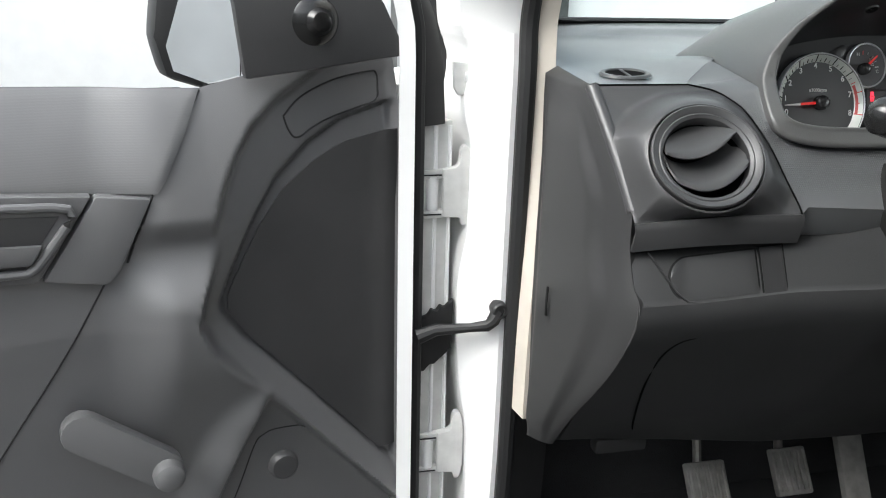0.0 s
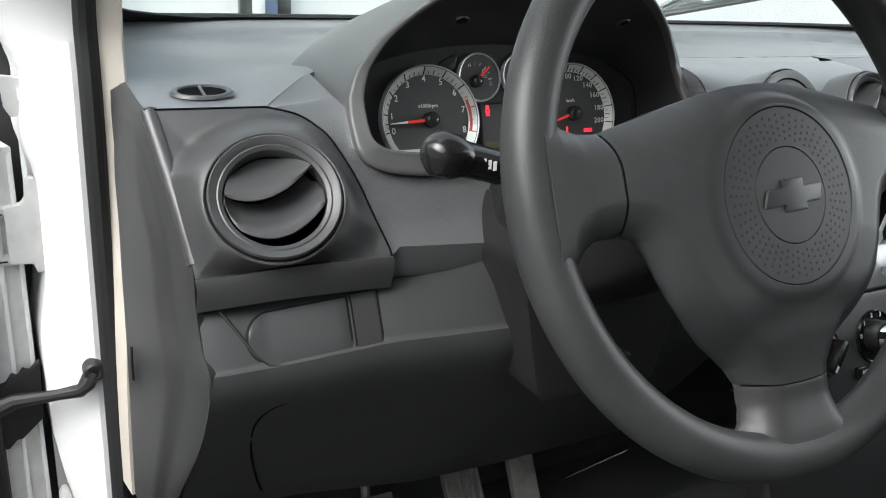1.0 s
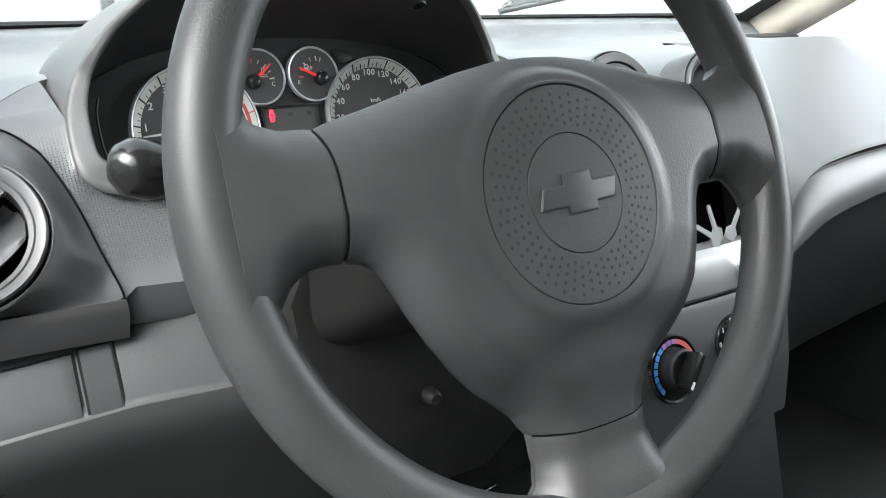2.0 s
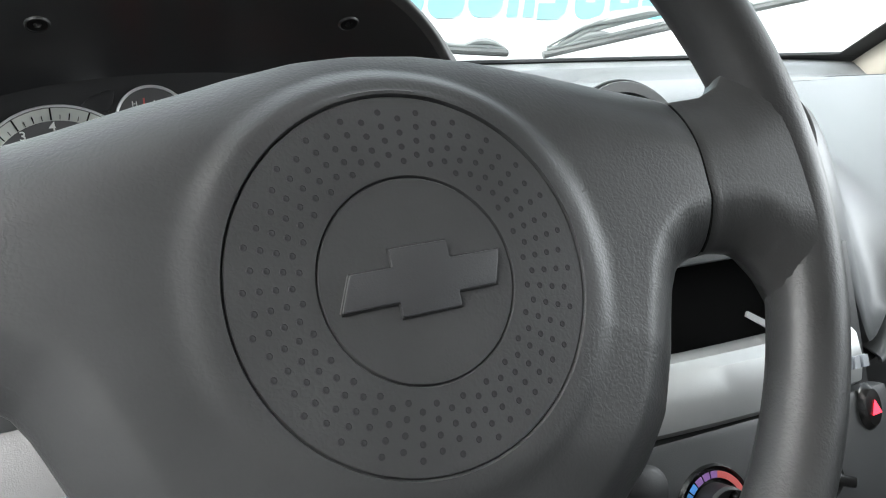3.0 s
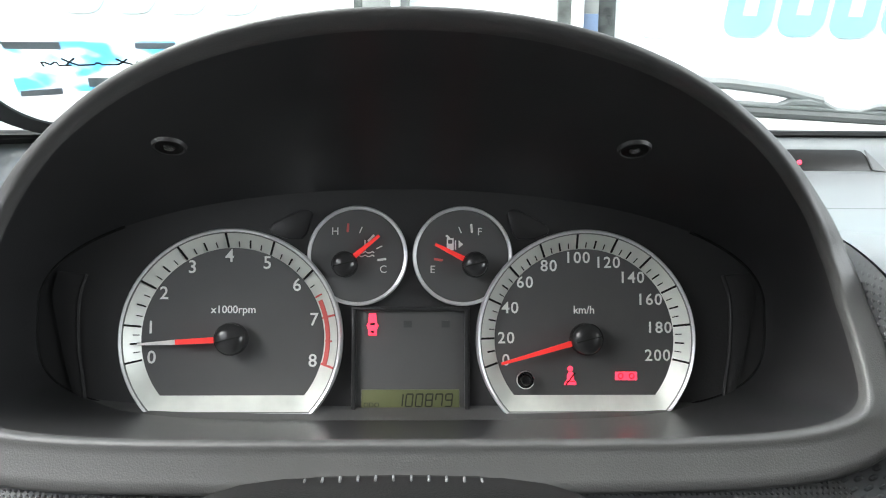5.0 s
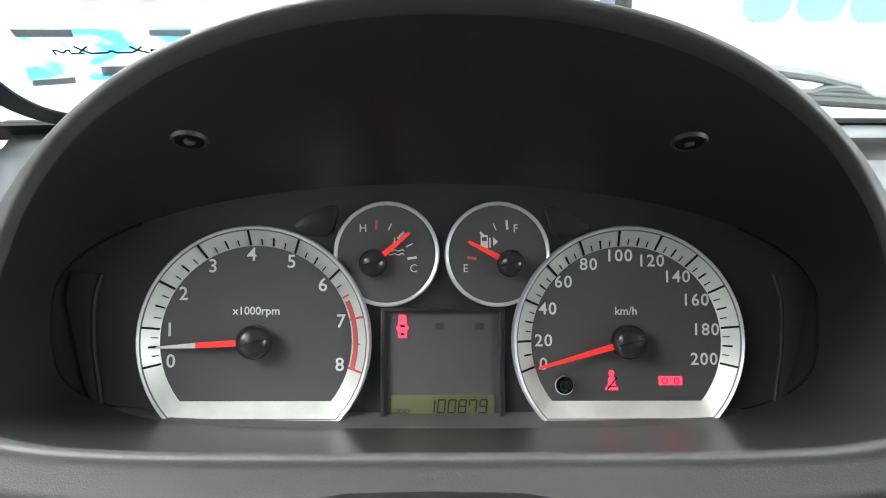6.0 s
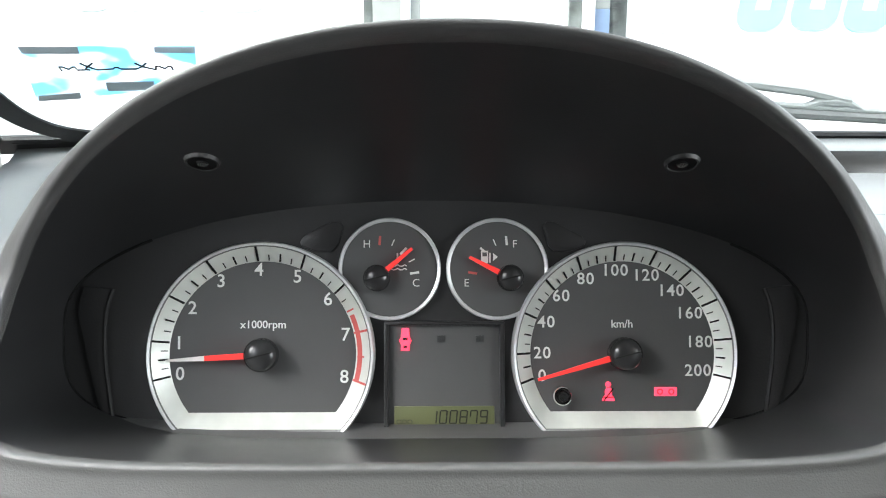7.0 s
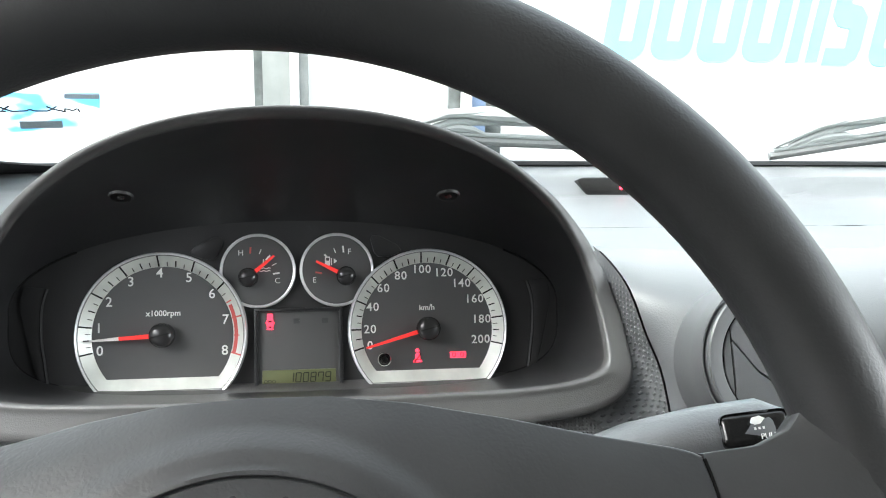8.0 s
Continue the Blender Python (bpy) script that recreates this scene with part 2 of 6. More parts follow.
M_STICKGREY = surface("sticker_grey", (0.30, 0.32, 0.35), 0.5, bump=0.0)
M_BLUEMARK = surface("blue_mark", (0.08, 0.30, 0.75), 0.5, bump=0.0)
M_MAUVE = surface("mauve_mark", (0.30, 0.14, 0.42), 0.5, bump=0.0)
M_WIPER = surface("wiper_black", (0.10, 0.10, 0.10), 0.45, bump=0.1)
M_WIPERGREY = surface("wiper_grey", (0.22, 0.225, 0.225), 0.4, bump=0.1)


# ---------------------------------------------------------------- mesh tools
def part(name, bm, material, parent=None, label="", sharp=35):
    """One mesh object from a bmesh, under a thing or on its own."""
    bmesh.ops.recalc_face_normals(bm, faces=bm.faces[:])
    me = bpy.data.meshes.new(name)
    for f in bm.faces:
        f.smooth = True
    bm.to_mesh(me)
    bm.free()
    me.set_sharp_from_angle(angle=radians(sharp))
    me.materials.append(material)
    ob = new(name, me)
    if parent is not None:
        ob.parent = parent
    return tagged(ob, label)


def thing(name, label, category, group="", kind="", at=None):
    """An Empty that holds the parts of one thing."""
    ob = new(name)
    ob.empty_display_size = 0.02
    if at is not None:
        ob.matrix_world = at
    return tagged(ob, label, category, group, kind)


def grid(rows, thick=0.0, closed=False, cap=False):
    """A sheet of quads through rows of points; thick makes it solid."""
    bm = bmesh.new()
    vs = [[bm.verts.new(p) for p in r] for r in rows]
    m = len(vs[0])
    for a, b in zip(vs, vs[1:]):
        for i in range(m if closed else m - 1):
            j = (i + 1) % m
            bm.faces.new((a[i], a[j], b[j], b[i]))
    if cap:
        bm.faces.new(vs[0][::-1])
        bm.faces.new(vs[-1])
    if thick:
        bmesh.ops.recalc_face_normals(bm, faces=bm.faces[:])
        bmesh.ops.solidify(bm, geom=bm.faces[:], thickness=thick)
    return bm


def box(x0, x1, y0, y1, z0, z1, bevel=0.002, seg=2, m=None):
    bm = bmesh.new()
    bmesh.ops.create_cube(bm, size=1)
    for v in bm.verts:
        v.co = Vector((x0 + (v.co.x + 0.5) * (x1 - x0), y0 + (v.co.y + 0.5) * (y1 - y0), z0 + (v.co.z + 0.5) * (z1 - z0)))
    if bevel:
        bmesh.ops.bevel(bm, geom=bm.edges[:], offset=bevel, segments=seg, affect="EDGES", profile=0.6)
    if m is not None:
        bm.transform(m)
    return bm


def prism(points, w0, w1, m=None, bevel=0.0):
    """A flat outline (u, v) pushed from depth w0 to w1."""
    bm = bmesh.new()
    a = [bm.verts.new((u, v, w0)) for u, v in points]
    f = bm.faces.new(a)
    r = bmesh.ops.extrude_face_region(bm, geom=[f])
    bmesh.ops.translate(bm, verts=[g for g in r["geom"] if isinstance(g, bmesh.types.BMVert)], vec=(0, 0, w1 - w0))
    if bevel:
        bmesh.ops.bevel(bm, geom=bm.edges[:], offset=bevel, segments=2, affect="EDGES", profile=0.6)
    if m is not None:
        bm.transform(m)
    return bm


def lathe(profile, m=None, n=48, closed=False):
    """Turn (radius, height) pairs round the local z axis."""
    rows = [[(r * math.cos(2 * math.pi * k / n), r * math.sin(2 * math.pi * k / n), h) for k in range(n)] for r, h in profile]
    bm = grid(rows + ([rows[0]] if closed else []), closed=True)
    bmesh.ops.remove_doubles(bm, verts=bm.verts[:], dist=1e-6)
    if m is not None:
        bm.transform(m)
    return bm


def tube(path, radius, n=10, flat=1.0):
    """A rod along points; radius may be a list."""
    pts = [Vector(p) for p in path]
    rad = radius if isinstance(radius, (list, tuple)) else [radius] * len(pts)
    rows = []
    for i, p in enumerate(pts):
        t = (pts[min(i + 1, len(pts) - 1)] - pts[max(i - 1, 0)]).normalized()
        a = t.cross(Vector((0, 0, 1)) if abs(t.z) < 0.9 else Vector((1, 0, 0))).normalized()
        b = t.cross(a)
        rows.append([p + rad[i] * (math.cos(2 * math.pi * k / n) * a + flat * math.sin(2 * math.pi * k / n) * b) for k in range(n)])
    return grid(rows, closed=True, cap=True)


def lerp(a, b, t):
    return a + (b - a) * t


def table(x, pairs):
    """Linear look-up in sorted pairs."""
    return float(np.interp(x, [p[0] for p in pairs], [p[1] for p in pairs]))


def smooth(a, b, x):
    t = min(max((x - a) / (b - a), 0.0), 1.0)
    return t * t * (3 - 2 * t)


def spline(points, n):
    """A smooth line through points (Catmull-Rom)."""
    p = [Vector(q) for q in points]
    p = [2 * p[0] - p[1]] + p + [2 * p[-1] - p[-2]]
    out = []
    seg = len(p) - 3
    for i in range(n):
        s = i / (n - 1) * seg
        k = min(int(s), seg - 1)
        t = s - k
        a, b, c, d = p[k:k + 4]
        out.append(0.5 * (2 * b + (c - a) * t + (2 * a - 5 * b + 4 * c - d) * t * t + (3 * b - 3 * c + d - a) * t * t * t))
    return out


def writing(text, size, m, material, parent, name="numeral", align="CENTER", depth=0.0001, bold=0.0):
    """Letters in the built-in font as a thin mesh, laid in the plane of m."""
    cu = bpy.data.curves.new("letters", "FONT")
    cu.body, cu.size, cu.align_x, cu.align_y, cu.extrude, cu.offset = text, size, align, "CENTER", depth, bold
    cu.resolution_u = 3
    tmp = bpy.data.objects.new("letters", cu)
    scene.collection.objects.link(tmp)
    me = bpy.data.meshes.new_from_object(tmp.evaluated_get(bpy.context.evaluated_depsgraph_get()))
    bpy.data.objects.remove(tmp)
    bpy.data.curves.remove(cu)
    me.transform(m)
    me.materials.clear()
    me.materials.append(material)
    me.name = name
    ob = new(name, me)
    ob.parent = parent
    return ob


def frame_matrix(origin, u, v, w):
    m = Matrix.Identity(4)
    for i, c in enumerate((u, v, w)):
        m.col[i][:3] = Vector(c)
    m.col[3][:3] = Vector(origin)
    return m


# ---------------------------------------------------------------- outside
g = grid([[(-60, -60, 0), (60, -60, 0)], [(-60, 200, 0), (60, 200, 0)]], thick=0.05)
tagged(part("ground", g, M_GROUND), "dark grey paved yard round the car", "ground", kind="structure")

FY = 3.0
wall = part("wall_facade", box(-9, 9, FY + 0.06, FY + 0.30, 0.0, 2.75, bevel=0.01), M_WALL)
tagged(wall, "white painted showroom wall in front of the car", "wall", kind="structure")

M_YARD = surface("yard_wall_paint", (0.58, 0.58, 0.57), 0.85, bump=0.3, grain=40, vary=0.12, patch=2)
for nm, b in (("wall_yard_west", (-5.2, -5.0, -6.0, FY + 0.06, 0.0, 3.6)), ("wall_yard_south", (-5.0, 7.0, -6.2, -6.0, 0.0, 3.6))):
    tagged(part(nm, box(*b, bevel=0.01), M_YARD), "plain white wall round the yard", "wall", kind="structure")


def glazed_post(x0, x1, strips):
    t = thing("window_post", "grey and white aluminium window post with narrow panes", "window frame", "window posts", kind="structure")
    w = x1 - x0
    for a, b, mat, d, z0, z1 in strips:
        part("pane" if d > 0.03 else "post", box(x0 + a * w, x0 + b * w, FY + d - 0.03, FY + 0.06, z0, z1, bevel=0.004), mat, t)
    return t


glazed_post(-0.228, -0.014, [(0, 0.16, M_SHADEGLASS, 0.045, 0.3, 2.6), (0.16, 0.62, M_FRAMEGREY, 0.0, 0.0, 2.7), (0.62, 0.77, M_FRAMEWHITE, -0.02, 0.0, 2.7), (0.77, 0.92, M_FRAMEGREY, 0.01, 0.0, 2.7)])
glazed_post(0.492, 0.697, [(0, 0.23, M_SHADEGLASS, 0.045, 0.3, 2.6), (0.23, 0.39, M_FRAMEWHITE, -0.02, 0.0, 2.7), (0.39, 0.66, M_BLUE, 0.0, 0.0, 1.24), (0.39, 0.66, M_FRAMEGREY, 0.002, 1.24, 2.7), (0.66, 1.0, M_SHADEGLASS, 0.045, 0.3, 2.6)])


def banner_stroke(x, z0, z1, w, mat=None):
    """One rounded, slanted shape of the big faded lettering, open in its middle."""
    r = w * 0.34
    pts = []
    for cx, a0 in ((x + w - r, -90), ):
        pts += [(cx + r * math.cos(radians(a0 + 15 * k)), z0 + r + r * math.sin(radians(a0 + 15 * k))) for k in range(7)]
    pts += [(x + w, z1), (x + w * 0.66, z1), (x + w * 0.66, z0 + 0.075), (x + w * 0.36, z0 + 0.075), (x + w * 0.36, z1), (x, z1)]
    pts += [(x + r + r * math.cos(radians(180 + 15 * k)), z0 + r + r * math.sin(radians(180 + 15 * k))) for k in range(7)]
    pts = [(a + 0.16 * (b - z0), b) for a, b in pts]
    bm = prism(pts, 0, 0.006, frame_matrix((0, FY + 0.06, 0), (1, 0, 0), (0, 0, 1), (0, -1, 0)))
    ob = part("wall_lettering", bm, mat or M_CYAN)
    return tagged(ob, "pale cyan vinyl shape of large wall lettering", "lettering", "wall lettering")


def banner_bar(pts, mat=None):
    """A plain slanted shape of the lettering."""
    pts = [(a + 0.16 * (b - 1.17), b) for a, b in pts]
    ob = part("wall_lettering", prism(pts, 0, 0.006, frame_matrix((0, FY + 0.06, 0), (1, 0, 0), (0, 0, 1), (0, -1, 0))), mat or M_CYAN)
    return tagged(ob, "pale cyan vinyl shape of large wall lettering", "lettering", "wall lettering")


banner_stroke(0.78, 1.165, 1.72, 0.150, M_PALECYAN)
for k, x in enumerate((1.09, 1.285, 1.475, 1.665)):
    banner_stroke(x, 1.170 + 0.004 * (k % 2), 1.62, 0.172)
for x in (1.862, 1.945):
    banner_bar([(x, 1.175), (x + 0.055, 1.175), (x + 0.055, 1.62), (x, 1.62)])
banner_bar([(2.02, 1.165), (2.13, 1.165), (2.165, 1.19), (2.175, 1.23), (2.175, 1.36), (2.14, 1.40), (2.09, 1.41), (2.09, 1.52), (2.165, 1.52), (2.165, 1.62), (2.05, 1.62), (2.02, 1.59), (2.02, 1.36), (2.05, 1.32), (2.105, 1.31), (2.105, 1.235), (2.02, 1.235)])
for x in (2.215, 2.41, 2.60):
    banner_stroke(x, 1.165, 1.62, 0.165)
for x in (-1.27, -1.09, -0.91, -0.73):
    banner_stroke(x, 1.23, 1.75, 0.155, M_PALECYAN)

# ---------------------------------------------------------------- car body
body = thing("car_body", "white painted body of a small hatchback", "car", kind="structure")


def base_y(x):
    return 0.70 - 0.06 * abs((x - 0.36) / 0.7) ** 4


def glass_at(x, s):
    """A place on the windscreen: s metres up the slope from its foot."""
    return Vector((x, base_y(x) - s * 0.865, 1.0 + s * 0.5 + 0.0))


xs = [lerp(-0.385, 1.08, i / 24) for i in range(25)]
part("bonnet", grid([[(x, y, 0.985 - 0.10 * (y - 0.8) - 0.12 * max(y - 1.3, 0) ** 2 * 3 - 0.06 * ((x - 0.36) / 0.7) ** 2) for x in xs] for y in np.linspace(0.80, 1.80, 12)], thick=0.02), M_WHITEPAINT, body)
part("cowl", grid([[(x, y, z) for x in xs] for y, z in ((0.715, 0.995), (0.74, 0.988), (0.80, 0.975), (0.82, 0.94))], thick=0.01), M_BLACK, body)
part("roof", grid([[(lerp(-0.34, 1.06, i / 12), y, 1.40 + 0.03 * math.sin(math.pi * i / 12) - 0.03 * smooth(-0.2, 0.1, y)) for i in range(13)] for y in np.linspace(0.06, -1.7, 8)], thick=0.03), M_HEADLINER, body)
part("floor_pan", box(-0.36, 1.08, -1.7, 0.62, 0.30, 0.33, bevel=0.01), M_CARPET, body)
part("bulkhead", box(-0.34, 1.06, 0.56, 0.60, 0.30, 0.97, bevel=0.01), M_CARPET, body)
# unseen closed wall, added to block light from behind
part("rear_light_block", box(-0.34, 1.06, -1.24, -1.20, 0.30, 1.40, bevel=0.01), M_DOORDARK, body)
part("side_panel", box(1.06, 1.10, -1.7, 0.62, 0.30, 0.93, bevel=0.01), M_DOORDARK, body)
# left side closed up to the roof, unseen, to block light from rear left
part("side_panel", box(-0.38, -0.34, -1.7, -0.50, 0.30, 1.40, bevel=0.01), M_HEADLINER, body)
part("side_pillar", box(1.05, 1.09, -0.80, -0.68, 0.93, 1.42, bevel=0.01), M_HEADLINER, body)
# passenger windscreen pillar
part("pillar_trim", tube([glass_at(1.05, s) + Vector((0.03, -0.01, -0.01)) for s in np.linspace(-0.02, 0.80, 12)], 0.045, n=12), M_BEIGE, body)
part("pillar_trim", tube([glass_at(-0.335, s) + Vector((-0.032, -0.045, -0.012)) for s in np.linspace(-0.02, 0.80, 12)], 0.034, n=12), M_BEIGE, body)

# windscreen with its black border
ws = thing("window_1", "clear windscreen with a black painted border", "windscreen", kind="structure")
pane = part("pane", grid([[glass_at(x, s) for x in xs] for s in np.linspace(0, 0.80, 14)], thick=0.004), M_GLASS, ws)
pane.visible_shadow = False
part("border", grid([[glass_at(x, s) + Vector((0, -0.005, -0.003)) for x in xs] for s in (-0.02, -0.005, 0.006)], thick=0.002), M_RUBBER, ws)
for xa, xb in ((-0.385, -0.339), (1.000, 1.07)):
    part("border", grid([[glass_at(lerp(xa, xb, i / 4), s) + Vector((0, -0.005, -0.003)) for i in range(5)] for s in np.linspace(0, 0.8, 12)], thick=0.002), M_RUBBER, ws)


arc = spline([(-0.311, 0.22, 0), (-0.310, 0.13, 0), (-0.307, 0.088, 0), (-0.303, 0.056, 0), (-0.293, 0.034, 0), (-0.277, 0.0225, 0), (-0.254, 0.016, 0), (-0.22, 0.010, 0), (-0.18, 0.006, 0)], 36)
rows = []
for p in arc:
    side = 1 - smooth(-0.300, -0.27, p.x)
    q = (p.x - 0.014 * side - 0.004, lerp(0.002, p.y - 0.010, side))
    rows.append([glass_at(lerp(p.x, q[0], i / 3), lerp(p.y, q[1], i / 3)) + Vector((0, -0.007, -0.004)) for i in range(4)])
part("border", grid(rows, thick=0.002), M_RUBBER, ws)

# door opening: white sill post, rubber seal and inner trim
post = thing("pillar_front", "white painted hinge pillar with rubber seal and beige trim", "pillar", kind="structure")


def band(line_a, line_b, n=3, thick=0.006):
    return grid([[Vector(a).lerp(Vector(b), i / n) for i in range(n + 1)] for a, b in zip(line_a, line_b)], thick=thick)


SEAL_LINE = [(-0.352, 0.43, 0.30), (-0.350, 0.412, 0.50), (-0.348, 0.413, 0.72), (-0.346, 0.414, 0.94), (-0.346, 0.408, 1.03), (-0.345, 0.33, 1.15), (-0.345, 0.12, 1.34)]
seal_l = spline(SEAL_LINE, 40)
seal_r = [p + Vector((0.012, -0.006, 0)) for p in seal_l]
part("seal", tube([(a + b) / 2 + Vector((-0.005, -0.007, 0)) for a, b in zip(seal_l, seal_r)], 0.0095, n=10), M_RUBBER, post)
part("inner_trim", band([p + Vector((0.008, -0.004, 0)) for p in seal_l[9:]], [p + Vector((lerp(0.014, 0.030, smooth(0.6, 0.95, p.z)), lerp(-0.045, -0.012, smooth(0.6, 0.95, p.z)), 0.0)) for p in seal_l[9:]], thick=0.008), M_BEIGE, post)
part("kick_trim", band([p + Vector((0.006, -0.004, 0)) for p in seal_l[:10]], [p + Vector((0.06, 0.03, 0.0)) for p in seal_l[:10]], thick=0.008), M_BLACK, post)
POST_EDGE = [(0.30, -0.384), (0.537, -0.387), (0.571, -0.3945), (0.609, -0.3995), (0.645, -0.402), (0.715, -0.4035), (0.739, -0.4015), (0.781, -0.3925), (0.825, -0.392), (0.875, -0.3915), (0.914, -0.4025), (0.935, -0.3985), (0.969, -0.394), (0.987, -0.406), (1.05, -0.414), (1.34, -0.414)]
post_line = spline(SEAL_LINE, 160)
rows = []
for p in post_line:
    w = Vector((sum(table(p.z + d, POST_EDGE) for d in (-0.012, 0.0, 0.012)) / 3, p.y + 0.025, p.z))
    rows.append([p, p + Vector((-0.012, -0.002, 0)), w + Vector((0.012, -0.010, 0)), w + Vector((0.004, -0.005, 0)), w, w + Vector((-0.004, 0.09, 0))])
part("white_post", grid(rows, thick=0.01), M_WHITEPAINT, post)
part("gap_wall", box(-0.44, -0.40, 0.53, 0.55, 0.3, 1.05, bevel=0.002), M_BLACK, post)


HINGE = frame_matrix((0, 0.456, 0), (1, 0, 0), (0, 0, 1), (0, -1, 0))


def hinge(z):
    """Door hinge: a plate with a raised lug on the pillar, two arms to the door and the pin between them."""
    t = thing("hinge", "white painted steel door hinge on the pillar", "hinge", "door hinges")
    part("leaf", prism([(-0.4205, z - 0.027), (-0.4205, z + 0.0265), (-0.4070, z + 0.0285), (-0.4030, z + 0.033), (-0.4022, z + 0.046), (-0.3995, z + 0.052), (-0.3940, z + 0.052), (-0.3910, z + 0.044), (-0.3888, z + 0.030), (-0.3885, z - 0.018), (-0.3905, z - 0.027), (-0.3920, z - 0.036), (-0.3990, z - 0.037), (-0.4015, z - 0.028)], 0.0, 0.012, HINGE, bevel=0.0025), M_WHITEPRIMER, t)
    for lo, hi in ((0.0165, 0.0262), (-0.0275, -0.0185)):
        part("arm", prism([(-0.452, z + lo - 0.002), (-0.4195, z + lo), (-0.4195, z + hi), (-0.452, z + hi - 0.001)], 0.0, 0.010, HINGE, bevel=0.0018), M_WHITEPRIMER, t)
        part("bush", box(-0.452, -0.422, 0.4450, 0.4462, z + lo + 0.0032, z + lo + 0.0046, bevel=0.0), M_RUBBER, t)
    part("pin", tube([(-0.4315, 0.452, z - 0.020), (-0.4315, 0.452, z + 0.018)], 0.0072, n=16), M_WHITEPAINT, t)
    return t


def catch(z):
    """Small bracket with a stud, above the hinges."""
    t = thing("bracket", "small white painted bracket with a stud on the pillar", "bracket")
    part("plate", prism([(-0.4125, z + 0.017), (-0.4030, z + 0.0160), (-0.3912, z + 0.0145), (-0.3915, z - 0.008), (-0.3945, z - 0.015), (-0.3985, z - 0.018), (-0.4060, z - 0.019), (-0.4110, z - 0.010)], 0.0, 0.010, HINGE, bevel=0.0022), M_WHITEPRIMER, t)
    part("stud", box(-0.4000, -0.3930, 0.440, 0.447, z - 0.004, z + 0.0065, bevel=0.002), M_WHITEPAINT, t)
    return t


hinge(0.822)
hinge(0.502)
catch(0.946)

check = thing("door_check", "black steel door check arm bolted to the pillar", "door check")
part("arm", tube([(-0.450, 0.425, 0.664), (-0.43, 0.422, 0.672), (-0.395, 0.410, 0.677), (-0.376, 0.405, 0.680), (-0.370, 0.404, 0.686), (-0.364, 0.406, 0.697)], [0.009, 0.007, 0.005, 0.0065, 0.0075, 0.0075], n=10), M_BLACK, check)
part("bolt", lathe([(0, 0.003), (0.0045, 0.003), (0.005, 0.0055), (0.0075, 0.0055), (0.0092, 0.0035), (0.0095, 0.0), (0.0095, -0.010)], frame_matrix((-0.363, 0.404, 0.698), (1, 0, 0), (0, 0, 1), (0, -1, 0)), n=18), M_BLACK, check)
part("boot", prism([(-0.450, 0.610), (-0.444, 0.614), (-0.440, 0.613), (-0.432, 0.622), (-0.428, 0.621), (-0.408, 0.640), (-0.406, 0.700), (-0.416, 0.690), (-0.421, 0.693), (-0.426, 0.686), (-0.431, 0.689), (-0.436, 0.681), (-0.450, 0.676)], 0, 0.01, frame_matrix((0, 0.45, 0), (1, 0, 0), (0, 0, 1), (0, -1, 0)), bevel=0.002), M_RUBBER, check)

# ---------------------------------------------------------------- driver's door, standing open
DX = Vector((1, 0.25, 0)).normalized()
DM = frame_matrix((-0.47, 0.43, 0), DX, Vector((-DX.y, DX.x, 0)), (0, 0, 1))
door = thing("car_door", "open white driver's door with grey moulded plastic lining", "car door", at=DM)


def d_part(name, bm, mat, parent=None, label=""):
    return part(name, bm, mat, parent or door, label)


SPEAKER = [(-0.03, 0.900), (0.003, 0.896), (0.051, 0.887), (0.088, 0.869), (0.124, 0.840), (0.151, 0.802), (0.178, 0.751), (0.187, 0.730), (0.186, 0.716), (0.165, 0.685), (0.119, 0.634), (0.068, 0.575), (0.006, 0.505), (-0.03, 0.47)]
RIDGE = [(-0.03, 0.972), (0.004, 0.961), (0.067, 0.948), (0.125, 0.920), (0.153, 0.897), (0.173, 0.869), (0.187, 0.840), (0.193, 0.819), (0.194, 0.800), (0.199, 0.774), (0.212, 0.742), (0.216, 0.722), (0.203, 0.690), (0.160, 0.632), (0.108, 0.568), (0.045, 0.495), (-0.03, 0.41)]


def inside_distance(s, z, shape):
    """Distance to an outline, positive outside it."""
    d, inside = 9.0, False
    n = len(shape)
    for i in range(n):
        (ax, ay), (bx, by) = shape[i], shape[(i + 1) % n]
        t = min(max(((s - ax) * (bx - ax) + (z - ay) * (by - ay)) / ((bx - ax) ** 2 + (by - ay) ** 2), 0), 1)
        d = min(d, (s - ax - t * (bx - ax)) ** 2 + (z - ay - t * (by - ay)) ** 2)
        if (ay > z) != (by > z) and s < (bx - ax) * (z - ay) / (by - ay) + ax:
            inside = not inside
    return -math.sqrt(d) if inside else math.sqrt(d)


